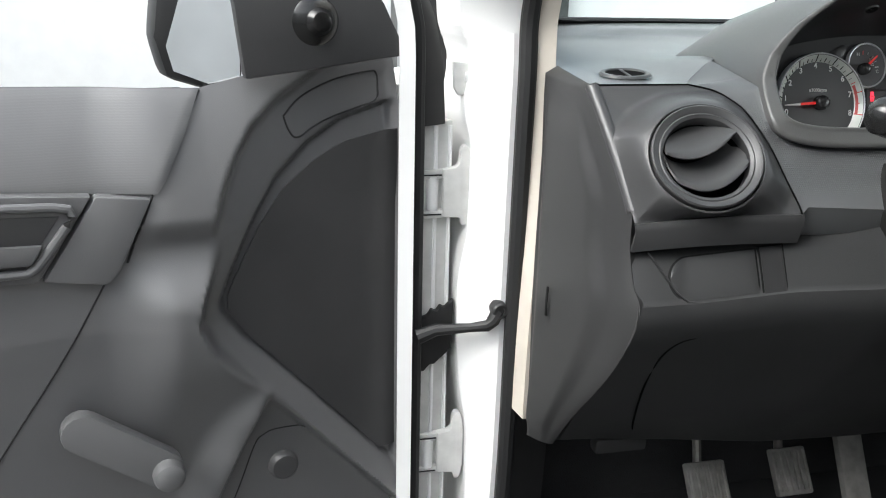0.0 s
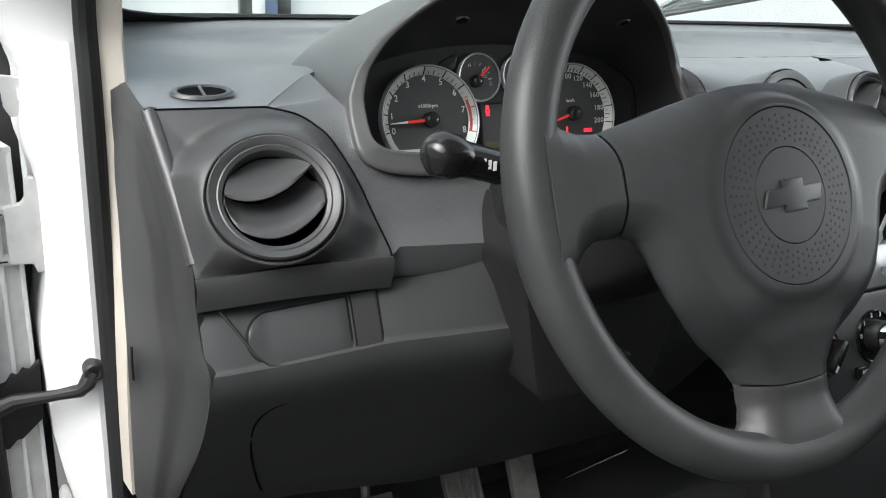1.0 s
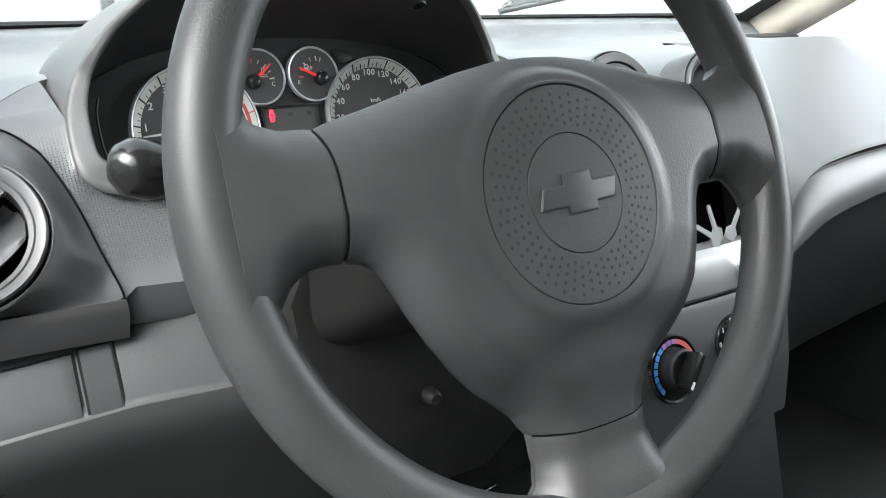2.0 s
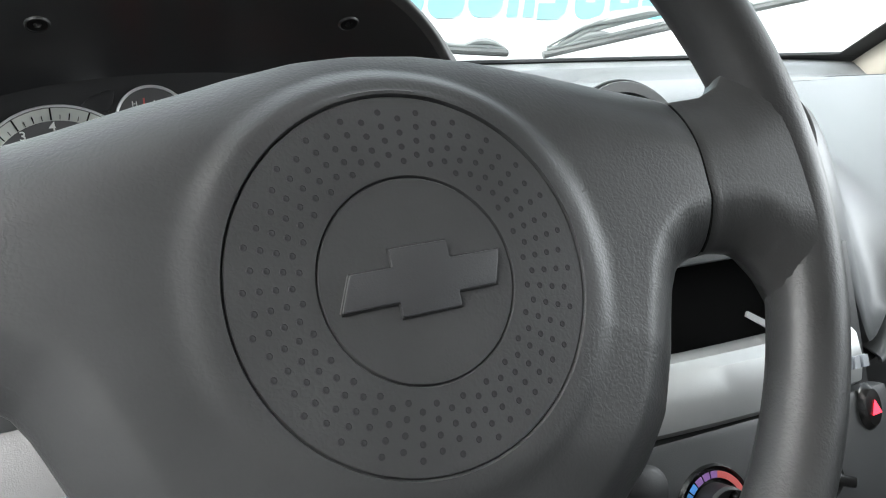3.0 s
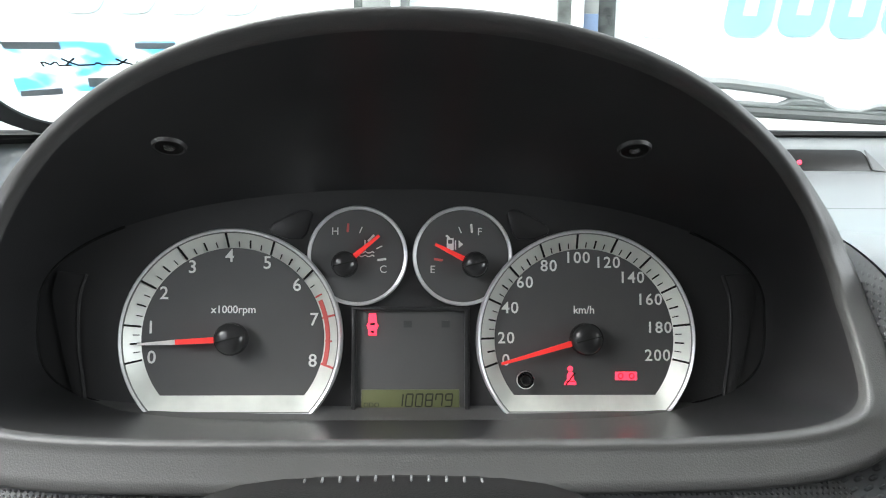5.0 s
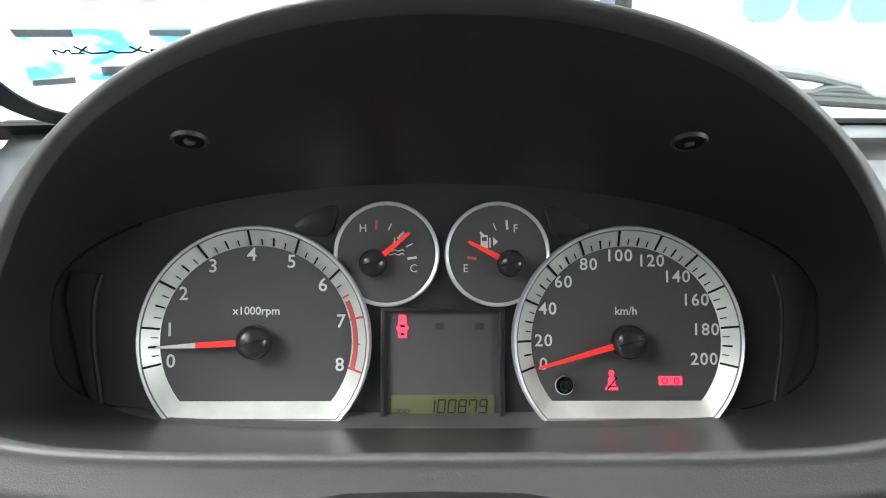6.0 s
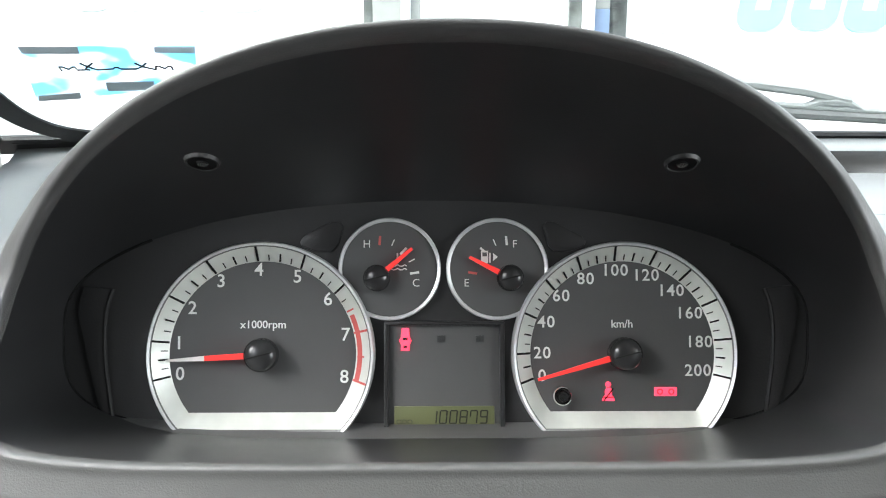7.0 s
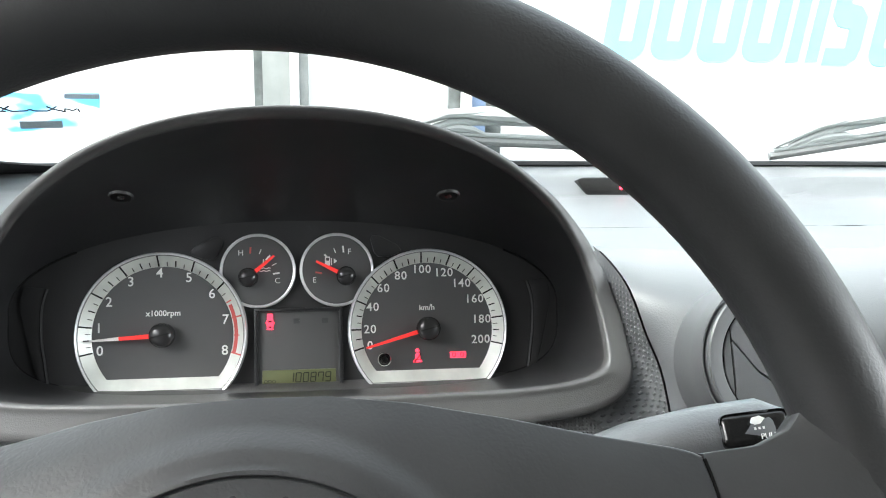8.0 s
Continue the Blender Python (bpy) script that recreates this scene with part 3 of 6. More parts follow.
def door_relief(s, z):
    """How far the lining stands out towards the seat."""
    d, e = inside_distance(s, z, SPEAKER), inside_distance(s, z, RIDGE)
    out = smooth(-0.007, 0.006, e)
    if d < 0:
        w = -0.026
    elif e < 0:
        w = -0.026 + 0.007 * smooth(0.0, 0.007, d) + 0.019 * (d / (d - e)) ** 0.85
    else:
        w = 0.0
    # ledge that turns under, and the shoulder below it that catches the light
    along = out * (1 - smooth(0.235, 0.305, s))
    w += along * 0.016 * smooth(0.797, 0.828, z)
    w += along * 0.030 * smooth(0.800, 0.738, z) * smooth(0.56, 0.70, z)
    # slanted bulge above the lower speaker
    if z < 0.66:
        c = s - table(z, [(0.36, 0.262), (0.513, 0.200), (0.606, 0.157), (0.66, 0.135)])
        w += 0.017 * smooth(0.050, 0.006, c) * smooth(-0.010, 0.004, c) * smooth(0.634, 0.590, z)
        w -= 0.006 * smooth(0.004, -0.010, c) * smooth(0.634, 0.590, z) * out
    w = lerp(-0.008, w, smooth(-0.012, 0.003, s))
    w -= 0.16 * max(z - 0.80, 0.0) + 1.1 * max(z - 0.82, 0.0) ** 2 + 0.13 * max(0.72 - z, 0.0) * out
    return w


def sill(s):
    return table(s, [(-0.03, 0.970), (0.02, 0.963), (0.156, 0.951), (0.198, 0.941), (0.363, 0.945), (0.8, 0.950)])


rows = []
for j in range(191):
    r = []
    for i in range(201):
        s = lerp(-0.010, 0.62, (i / 200) ** 1.6)
        z = lerp(0.36, sill(s), (j / 190) ** 0.8)
        zz = lerp(0.36, 0.945, (j / 190) ** 0.8)
        r.append((-s, -door_relief(s, zz), z))
    rows.append(r)
d_part("lining", grid(rows, thick=0.01), M_DOORPANEL)
rows = []
for j in range(41):
    z = lerp(0.52, 0.893, j / 40)
    r = []
    right = -0.004
    zs = [(0.52, 0.018), (0.575, 0.066), (0.634, 0.117), (0.685, 0.163), (0.716, 0.183), (0.730, 0.184), (0.751, 0.175), (0.802, 0.148), (0.840, 0.121), (0.869, 0.085), (0.887, 0.048), (0.894, 0.004)]
    left = max(table(z, zs), right + 0.004)
    for i in range(31):
        s = lerp(right, left, i / 30)
        r.append((-s, 0.0235 - 0.003 * math.sin(math.pi * min(i / 30, 0.5)), z))
    rows.append(r)
d_part("pocket_panel", grid(rows, thick=0.003), M_DOORDARK, label="dark grained panel of the door lining")
# soft upper pad, handle bezel and trim piece
rows = []
for i in range(61):
    row = []
    for k in range(17):
        z = lerp(0.8500, 0.9420, k / 16)
        u = lerp(table(z, [(0.848, 0.2475), (0.860, 0.239), (0.901, 0.217), (0.942, 0.1985)]), 0.62, (i / 60) ** 1.3)
        z += lerp(0.036 * (u - 0.25), sill(u) - 0.9425, k / 16)
        row.append((-u, -door_relief(u, 0.36 + (z - 0.36) * 0.585 / (sill(u) - 0.36)) - 0.003 - 0.004 * min(i / 3, 1.0) * math.sin(math.pi * k / 16) ** 0.5, z))
    rows.append(row)
d_part("upper_pad", grid(rows, thick=0.006), M_DOORPAD, label="finely ribbed upper door pad")


def flat(points, w0, w1, mat, name, bevel=0.002, label=""):
    m = frame_matrix((0, 0.030, 0), (-1, 0, 0), (0, 0, 1), (0, -1, 0))
    return d_part(name, prism(points, w0, w1, m, bevel=bevel), mat, label=label)


flat([(0.303, 0.853), (0.62, 0.878), (0.62, 0.790), (0.353, 0.779)], 0.02, 0.040, M_DOORPANEL, "handle_bezel")
flat([(0.330, 0.838), (0.62, 0.855), (0.62, 0.800), (0.362, 0.793)], 0.038, 0.0412, M_DOORDARK, "handle_recess", 0.001)
part("recess_lip", tube([(-a, -0.0125, b) for a, b in ((0.62, 0.862), (0.40, 0.8505), (0.335, 0.847), (0.322, 0.844), (0.320, 0.838), (0.325, 0.829), (0.345, 0.803), (0.352, 0.795), (0.360, 0.790), (0.372, 0.790), (0.62, 0.797))], 0.0042, n=10), M_DOORPANEL, door)
flat([(0.345, 0.815), (0.62, 0.829), (0.62, 0.806), (0.356, 0.797)], 0.040, 0.048, M_DOORPANEL, "door_handle", 0.004)
flat([(0.252, 0.8465), (0.2995, 0.853), (0.3495, 0.779), (0.300, 0.7695), (0.293, 0.771), (0.285, 0.780)], 0.022, 0.041, M_DOORPANEL, "trim_piece", 0.004)


def on_door(s, z, lift=0.0):
    """A place on the door lining."""
    return (-s, -door_relief(s, 0.36 + (z - 0.36) * 0.585 / (sill(s) - 0.36)) - lift, z)


def groove(points, r=0.0013, n=40):
    return d_part("seam", tube([on_door(p.x, p.z, 0.0001) for p in spline([(a, 0, b) for a, b in points], n)], r * 0.8, n=6), M_BLACK)


groove([(0.116, 0.910), (0.102, 0.924), (0.085, 0.934), (0.054, 0.945), (0.020, 0.951), (0.011, 0.949), (0.010, 0.935), (0.013, 0.921), (0.035, 0.914), (0.066, 0.905), (0.085, 0.897), (0.098, 0.889), (0.106, 0.889), (0.112, 0.898), (0.116, 0.910)], n=80)
groove([(0.297, 0.770), (0.345, 0.690), (0.404, 0.601), (0.48, 0.480)])
groove([(0.198, 0.939), (0.225, 0.892), (0.249, 0.852), (0.277, 0.786)], r=0.0017)
groove([(0.186, 0.480), (0.176, 0.507), (0.160, 0.553), (0.150, 0.563), (0.137, 0.567), (0.105, 0.565)], r=0.0011)


def capsule(s0, z0, s1, z1, r, n=14):
    """Outline of a bar with round ends."""
    a = math.atan2(z1 - z0, s1 - s0)
    return [(s1 + r * math.cos(a - math.pi / 2 + math.pi * k / n), z1 + r * math.sin(a - math.pi / 2 + math.pi * k / n)) for k in range(n + 1)] + [(s0 + r * math.cos(a + math.pi / 2 + math.pi * k / n), z0 + r * math.sin(a + math.pi / 2 + math.pi * k / n)) for k in range(n + 1)]


crank = flat(capsule(0.332, 0.629, 0.263, 0.574, 0.0195, 9), 0.034, 0.052, M_DOORPANEL, "window_crank", 0.0030, "window winder handle")
part("crank_knob", lathe([(0, 0.034), (0.010, 0.0335), (0.0140, 0.031), (0.0155, 0.026), (0.0155, 0.0)], frame_matrix((-0.259, -0.004, 0.571), (1, 0, 0), (0, 0, 1), (0, -1, 0)), n=30), M_DOORPANEL, crank)
d_part("round_cap", lathe([(0, 0.010), (0.013, 0.009), (0.0155, 0.006), (0.0165, 0.0)], frame_matrix((-0.139, -0.006, 0.542), (1, 0, 0), (0, 0, 1), (0, -1, 0)), n=28), M_DOORDARK)
# mirror corner with its adjuster
flat([(-0.006, 0.970), (0.160, 0.950), (0.168, 1.02), (0.175, 1.09), (0.10, 1.09), (0.050, 1.060), (0.020, 1.020)], 0.02, 0.034, M_DOORDARK, "mirror_corner", 0.004)
knob = d_part("mirror_knob", lathe([(0, 0.022), (0.009, 0.020), (0.013, 0.014), (0.012, 0.007), (0.020, 0.004), (0.024, 0.0)], frame_matrix((-0.091, -0.003, 1.003), (1, 0, 0), (0, 0, 1), (0, -1, 0)), n=30), M_GLOSSBLACK)
# white flange, seal and outer skin
d_part("flange", grid([[(lerp(-0.001, 0.014, i / 3) + 0.02 * smooth(0.98, 1.16, z) * -2.2, 0.004 - 0.002 * i, z) for i in range(4)] for z in np.linspace(0.36, 1.12, 26)], thick=0.012), M_WHITEPAINT)
d_part("door_seal", tube([(0.021 - 0.044 * smooth(0.98, 1.16, z), 0.004, z) for z in np.linspace(0.36, 1.12, 26)], 0.0075, n=10), M_RUBBER)
d_part("edge_panel", box(0.024, 0.0665, 0.012, 0.11, 0.36, 0.90, bevel=0.002), M_WHITEPRIMER)
for x in (0.029, 0.046, 0.063):
    d_part("rib", box(x - 0.0018, x + 0.0018, 0.0085, 0.014, 0.37, 0.895, bevel=0.0012), M_WHITEPAINT)
d_part("edge_boot", grid([[(lerp(0.016, table(z, [(0.90, 0.056), (0.96, 0.052), (1.02, 0.040), (1.08, 0.010)]), i / 6) - 0.030 * smooth(1.0, 1.10, z), -0.002 + 0.012 * (i / 6) ** 2, z) for i in range(7)] for z in np.linspace(0.897, 1.10, 14)], thick=0.006), M_RUBBER)
d_part("outer_skin", grid([[(-lerp(-0.035, 0.95, i / 12), 0.12 - 0.01 * math.sin(math.pi * j / 8), lerp(0.36, 0.90, j / 8)) for i in range(13)] for j in range(9)], thick=0.01), M_WHITEPAINT)
d_part("sill_trim", box(-0.62, -0.21, 0.034, 0.050, 0.930, 0.9395, bevel=0.0015), M_RUBBER)

mirror = thing("side_mirror", "black side mirror with bright glass on the open door", "mirror", at=DM)
part("shell", prism([(-0.125, 0.930), (-0.165, 0.924), (-0.208, 0.938), (-0.218, 0.98), (-0.208, 1.05), (-0.12, 1.06)], -0.20, -0.145, frame_matrix((0, 0, 0), (1, 0, 0), (0, 0, 1), (0, -1, 0)), bevel=0.010), M_BLACK, mirror)
part("mirror_pane", prism([(-0.132, 0.938), (-0.165, 0.932), (-0.200, 0.945), (-0.209, 0.982), (-0.200, 1.043), (-0.128, 1.053)], -0.143, -0.140, Matrix.Translation((0, -0.004, 0)) @ frame_matrix((0, 0, 0), (1, 0, 0), (0, 0, 1), (0, -1, 0)) @ Matrix.Translation((-0.165, 0.99, -0.14)) @ pose(0, 0, 0, -5, -15, 0) @ Matrix.Translation((0.165, -0.99, 0.14))), M_MIRROR, mirror)

# ---------------------------------------------------------------- dashboard
dash = thing("dashboard", "dark grey moulded plastic dashboard with round air vents", "dashboard")


def dash_z(x, y):
    """Height of the dashboard's upper side: a front pad, a shallow valley and a rear shelf."""
    left = table(y, [(0.28, 0.952), (0.34, 0.958), (0.40, 0.962), (0.43, 0.9625), (0.47, 0.966), (0.60, 0.978), (0.632, 0.982), (0.645, 0.990), (0.70, 0.998)])
    right = table(y, [(0.28, 0.985), (0.34, 0.982), (0.40, 0.976), (0.45, 0.971), (0.53, 0.9705), (0.60, 0.9715), (0.632, 0.973), (0.645, 0.988), (0.70, 0.998)])
    z = lerp(left, right, smooth(-0.12, 0.18, x))
    z += 0.015 * smooth(-0.240, -0.166, x) * (1 - smooth(-0.10, 0.0, x)) * (1 - smooth(0.36, 0.50, y))
    return z - 0.03 * smooth(0.85, 1.06, x) * (1 - smooth(0.45, 0.7, y))


def dash_front(x):
    return table(x, [(-0.34, 0.312), (-0.32, 0.300), (-0.234, 0.284), (-0.222, 0.305), (-0.172, 0.350), (-0.15, 0.37), (0.15, 0.37), (0.185, 0.30), (0.24, 0.30), (0.42, 0.30), (0.56, 0.42), (1.06, 0.43)])


xs2 = [lerp(-0.335, 1.06, i / 140) for i in range(141)]
deep = [0.0, 0.08, 0.16, 0.24, 0.32, 0.40, 0.48, 0.56, 0.64, 0.72, 0.78, 0.81, 0.825, 0.84, 0.86, 0.90, 0.95, 1.0]
rows = []
for t in deep:
    row = []
    for i, x in enumerate(xs2):
        y = lerp(dash_front(x), base_y(x) + 0.004, t)
        x_in = x + 0.015 * (1 - smooth(0.385, 0.43, y)) * max(0.0, 1 - i / 8)
        row.append((x_in, y, dash_z(x, y)))
    rows.append(row)
front = [[(x, y + 0.002, z - lerp(0.003, 0.018, smooth(-0.32, -0.29, x))) for x, y, z in rows[0]], [(x, y - 0.0005, z - 0.002) for x, y, z in rows[0]]]
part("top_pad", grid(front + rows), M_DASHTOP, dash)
part("pad_seam", tube([(x, 0.452, dash_z(x, 0.452) + 0.0001) for x in np.linspace(0.19, 1.0, 40)], 0.0007, n=6), M_BLACK, dash)
part("screen_foot", tube([(x, base_y(x) - 0.004, 0.998) for x in xs2], 0.004, n=8), M_RUBBER, dash)

# left pod that carries the outer vent
LEFT = [(-0.320, 0.301, 0.9545), (-0.316, 0.277, 0.928), (-0.311, 0.246, 0.892), (-0.307, 0.220, 0.857), (-0.3062, 0.2135, 0.8475)]
VC, VN = Vector((-0.248, 0.209, 0.905)), Vector((-0.146, -0.785, 0.60)).normalized()
VS = Vector((0, 0, 1)).cross(VN).normalized()
VM = frame_matrix(VC, VS, VN.cross(VS), VN)
# seam between the pod and the dotted trim, in the vent's own frame
POD_SEAM = [VM @ p for p in spline([(0.0024, 0.0864, -0.0285), (0.0250, 0.0790, -0.0265), (0.0400, 0.0660, -0.0230), (0.0500, 0.0520, -0.0205), (0.0640, 0.0200, -0.0180), (0.0745, -0.0120, -0.0185), (0.0823, -0.0342, -0.0194), (0.0845, -0.0430, -0.0200)], 40)]
la = spline(LEFT, 24)
foot_l, foot_r = la[-1], POD_SEAM[-1]
rim_ = la[::-1] + [la[0].lerp(POD_SEAM[0], (i + 1) / 16) for i in range(15)] + POD_SEAM + [foot_r.lerp(foot_l, (i + 1) / 30) + Vector((0, -0.006, 0.004)) * math.sin(math.pi * (i + 1) / 30) for i in range(29)]
rim_ = [VM.inverted() @ p for p in rim_]


def rim_reach(a):
    """Distance and depth of the pod's edge in direction a from the vent's middle."""
    dx, dy = math.cos(a), math.sin(a)
    for p, q in zip(rim_, rim_[1:] + rim_[:1]):
        ex, ey = q.x - p.x, q.y - p.y
        den = dx * ey - dy * ex
        if abs(den) < 1e-12:
            continue
        t, u = (p.x * ey - p.y * ex) / den, (p.x * dy - p.y * dx) / den
        if t > 0 and -1e-6 <= u <= 1 + 1e-6:
            return t, lerp(p.z, q.z, u)
    return 0.07, -0.025


NP = 180
reach = [rim_reach(2 * math.pi * k / NP) for k in range(NP)]
rows = [[VM @ Vector((r * math.cos(2 * math.pi * k / NP), r * math.sin(2 * math.pi * k / NP), d)) for k in range(NP)] for r, d in ((0.0488, -0.012), (0.0489, -0.0012), (0.0493, -0.0002), (0.0502, 0.0002), (0.0512, -0.0004))]
for i in range(1, 25):
    f = (i / 24) ** 1.2
    row = []
    for k in range(NP):
        R, low_ = reach[k]
        a, r = 2 * math.pi * k / NP, lerp(0.0512, R, f)
        g_ = min((r - 0.0512) / min(0.030, R - 0.0512), 1.0)
        g_ = lerp(g_, smooth(0, 1, g_), 0.55)
        row.append(VM @ Vector((r * math.cos(a), r * math.sin(a), lerp(-0.0004, low_, g_))))
    rows.append(row)
part("vent_pod", grid(rows, closed=True), M_POD, dash)
foot_ = [foot_l.lerp(foot_r, i / 16) + Vector((0, -0.006, 0.004)) * math.sin(math.pi * i / 16) for i in range(17)]
part("pod_lip", grid([[p + Vector(d) for p in foot_] for d in ((0, 0, 0), (0.0005, -0.0004, -0.0025), (0.001, -0.001, -0.006), (0.001, 0.005, -0.0225), (0.001, 0.023, -0.0245))], thick=0.004), M_POD, dash)
part("pod_seam", tube([p + VN * 0.0004 for p in [la[0].lerp(POD_SEAM[0], i / 12) for i in range(12)] + POD_SEAM], 0.0008, n=6), M_VOID, dash)


def round_vent(c, nrm, r, tilt, shut=False):
    """A round swivelling air vent: housing, bezel, dark throat and two vanes."""
    side = Vector((0, 0, 1)).cross(nrm).normalized()
    up = nrm.cross(side)
    m = frame_matrix(c, side, up, nrm) @ pose(0, 0, 0, 0, 0, tilt)
    k = r / 0.05
    if k > 0.95:
        house = lathe([(0.0496 * k, -0.012), (0.0496 * k, -0.005), (0.0470 * k, -0.005)], m, 72)
    else:
        house = lathe([(0.0545 * k, -0.030), (0.0528 * k, -0.012), (0.0518 * k, -0.0022), (0.0510 * k, -0.0006), (0.0502 * k, -0.0006), (0.0497 * k, -0.004)], m, 64)
    skin = M_VENT if shut else M_POD
    v = part("air_vent", house, skin, dash, "round air vent with two curved vanes" if not shut else "round air vent turned shut")
    part("bezel", lathe([(0.0490 * k, -0.004), (0.0488 * k, 0.0025), (0.0476 * k, 0.0038), (0.0460 * k, 0.0034), (0.0420 * k, 0.0008), (0.0408 * k, 0.0012), (0.0380 * k, -0.0004), (0.0374 * k, -0.0020), (0.0372 * k, -0.012)] if not shut else [(0.0484 * k, -0.004), (0.0482 * k, 0.0018), (0.0474 * k, 0.0026), (0.0462 * k, 0.0026), (0.0396 * k, 0.0016), (0.0392 * k, 0.0008), (0.0392 * k, -0.012)], m, 64), skin, v)
    # shallow disc, its depth of shade put into the near-black colour
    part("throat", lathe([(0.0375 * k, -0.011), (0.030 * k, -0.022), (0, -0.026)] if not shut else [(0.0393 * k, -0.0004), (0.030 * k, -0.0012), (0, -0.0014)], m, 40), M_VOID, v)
    R = (0.0379 if shut else 0.0366) * k
    if shut:
        # two leaves turned flush with the face, parted by a sagging slit, the outer side cut straight
        def slit(u):
            return R * table(u, [(-1, 0.55), (-0.9, 0.42), (-0.47, -0.16), (-0.1, -0.42), (0.16, -0.51), (0.5, -0.52), (0.9, -0.42), (1, -0.4)])

        for top in (True, False):
            rows = []
            for i in range(33):
                u = lerp(-0.84, 0.985 if top else 0.80, i / 32)
                half = math.sqrt(1 - u * u) * R
                mid = max(min(slit(u), half * 0.98), -half * 0.98)
                lo, hi = (mid + 0.0007, half) if top else (-half, mid - 0.0007)
                rows.append([m @ Vector((u * R, lerp(lo, hi, j / 6), 0.0022 - 0.002 * (u * u + (lerp(lo, hi, j / 6) / R) ** 2))) for j in range(7)])
            part("vane", grid(rows, thick=0.002), M_VENT, v)
        rows = []
        for i in range(5):
            u = lerp(-0.985, -0.868, i / 4)
            half = math.sqrt(1 - u * u) * R
            rows.append([m @ Vector((u * R, lerp(-half, half, j / 6), 0.0016 - 0.0016 * u * u)) for j in range(7)])
        part("side_leaf", grid(rows, thick=0.002), M_VENT, v)
        part("dimple", lathe([(0, 0.0002), (0.006 * k, 0.0007), (0.0086 * k, 0.0019), (0.0095 * k, 0.0016)], m @ Matrix.Translation((0.0034, 0.0142, 0.0)), 28), M_DASH, v)
        for q in range(3):
            part("dot", lathe([(0, 0.0012), (0.0006, 0.0010), (0.0007, 0.0)], m @ Matrix.Translation((0.0012 + 0.0022 * q, 0.0142, 0.0004)), 10), M_DASHTOP, v)
        return v
    # two leaf-shaped vanes that lean back into the throat
    def upper_edge(u):
        return 0.016 + 0.457 * u + 0.454 * u * u

    def lower_edge(u):
        return -0.862 + 0.152 * u + 0.548 * u * u

    for lo_f, hi_f, lift in ((upper_edge, lambda u: 2.0, 0.003), (lower_edge, lambda u: upper_edge(u) + 0.12, 0.0)):
        rows = []
        span = [u for u in np.linspace(-0.985, 0.985, 200) if min(math.sqrt(1 - u * u), hi_f(u)) - max(-math.sqrt(1 - u * u), lo_f(u)) > 0.05]
        for i in range(33):
            u = lerp(span[0], span[-1], i / 32)
            half = math.sqrt(1 - u * u)
            lo, hi = max(-half, lo_f(u)), min(half, hi_f(u))
            rows.append([m @ Vector((u * R, R * lerp(lo, hi, j / 8), lift - 0.016 * k * min((hi - lo) * j / 8 / 0.9, 1.0) ** 1.3 + 0.0015 * math.sin(math.pi * min(j / 3, 1.0)))) for j in range(9)])
        part("vane", grid(rows, thick=0.002), M_POD, v)
    return v


round_vent(VC, VN, 0.049, 0)

# demister vent on top of the pod
DEM = pose(-0.267, 0.342, 0.9600, 7, -1, -4) @ Matrix.Diagonal((1, 0.8, 1, 1))
dv = part("demister_vent", lathe([(0.0195, 0.0008), (0.0200, 0.0020), (0.0215, 0.0026), (0.0240, 0.0022), (0.0262, 0.0)], DEM, 40), M_DASH, dash, "small oval demister vent")
# flat black disc in place of the opening's shade
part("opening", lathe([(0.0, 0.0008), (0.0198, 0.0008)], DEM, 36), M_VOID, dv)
part("rib", box(-0.0011, 0.0011, -0.0195, 0.0195, 0.0008, 0.0022, bevel=0.0004, m=DEM), M_DASH, dv)


def yo(x):
    """How the lower dash swings towards the seat along its width."""
    return table(x, [(-0.33, -0.025), (-0.30, -0.034), (-0.26, -0.038), (-0.176, -0.055), (-0.08, -0.078), (0.02, -0.085), (0.20, -0.085)])


# end face towards the door, sloping from the front crease to the pillar
END_F = [(-0.320, 0.301, 0.9545), (-0.316, 0.277, 0.928), (-0.311, 0.246, 0.892), (-0.307, 0.220, 0.857), (-0.306, 0.2185, 0.825), (-0.305, 0.208, 0.795), (-0.303, 0.194, 0.768), (-0.305, 0.232, 0.700), (-0.309, 0.310, 0.610), (-0.311, 0.352, 0.556)]
END_R = [(-0.3315, 0.388, 0.9570), (-0.3325, 0.386, 0.935), (-0.332, 0.384, 0.880), (-0.333, 0.382, 0.850), (-0.334, 0.380, 0.820), (-0.335, 0.378, 0.790), (-0.336, 0.376, 0.750), (-0.337, 0.372, 0.690), (-0.338, 0.366, 0.610), (-0.338, 0.362, 0.565)]
ef, eb = [Vector((-0.3205, 0.2985, 0.9555))] + spline(END_F, 45), [Vector((-0.3195, 0.388, 0.9640))] + spline(END_R, 45)
rows = []
for k, (a, b) in enumerate(zip(ef, eb)):
    v = k / 45
    raised = 0.0060 * smooth(0.10, 0.24, v) * (1 - smooth(0.93, 1.0, v))
    rows.append([a.lerp(b, t) + Vector((-0.004 * min(k / 4, 1.0) * math.sin(math.pi * t ** 0.6) - raised * smooth(0.20, 0.34, t) * (1 - smooth(0.86, 0.98, t)), 0, 0)) for t in np.linspace(0, 1, 33)])
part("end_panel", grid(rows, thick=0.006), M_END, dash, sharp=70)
part("crease", tube([p + 0.0060 * Vector((0.72, 0.60, -0.35)) for p in spline(END_F[:4], 24)], 0.0068, n=20), M_POD, dash)
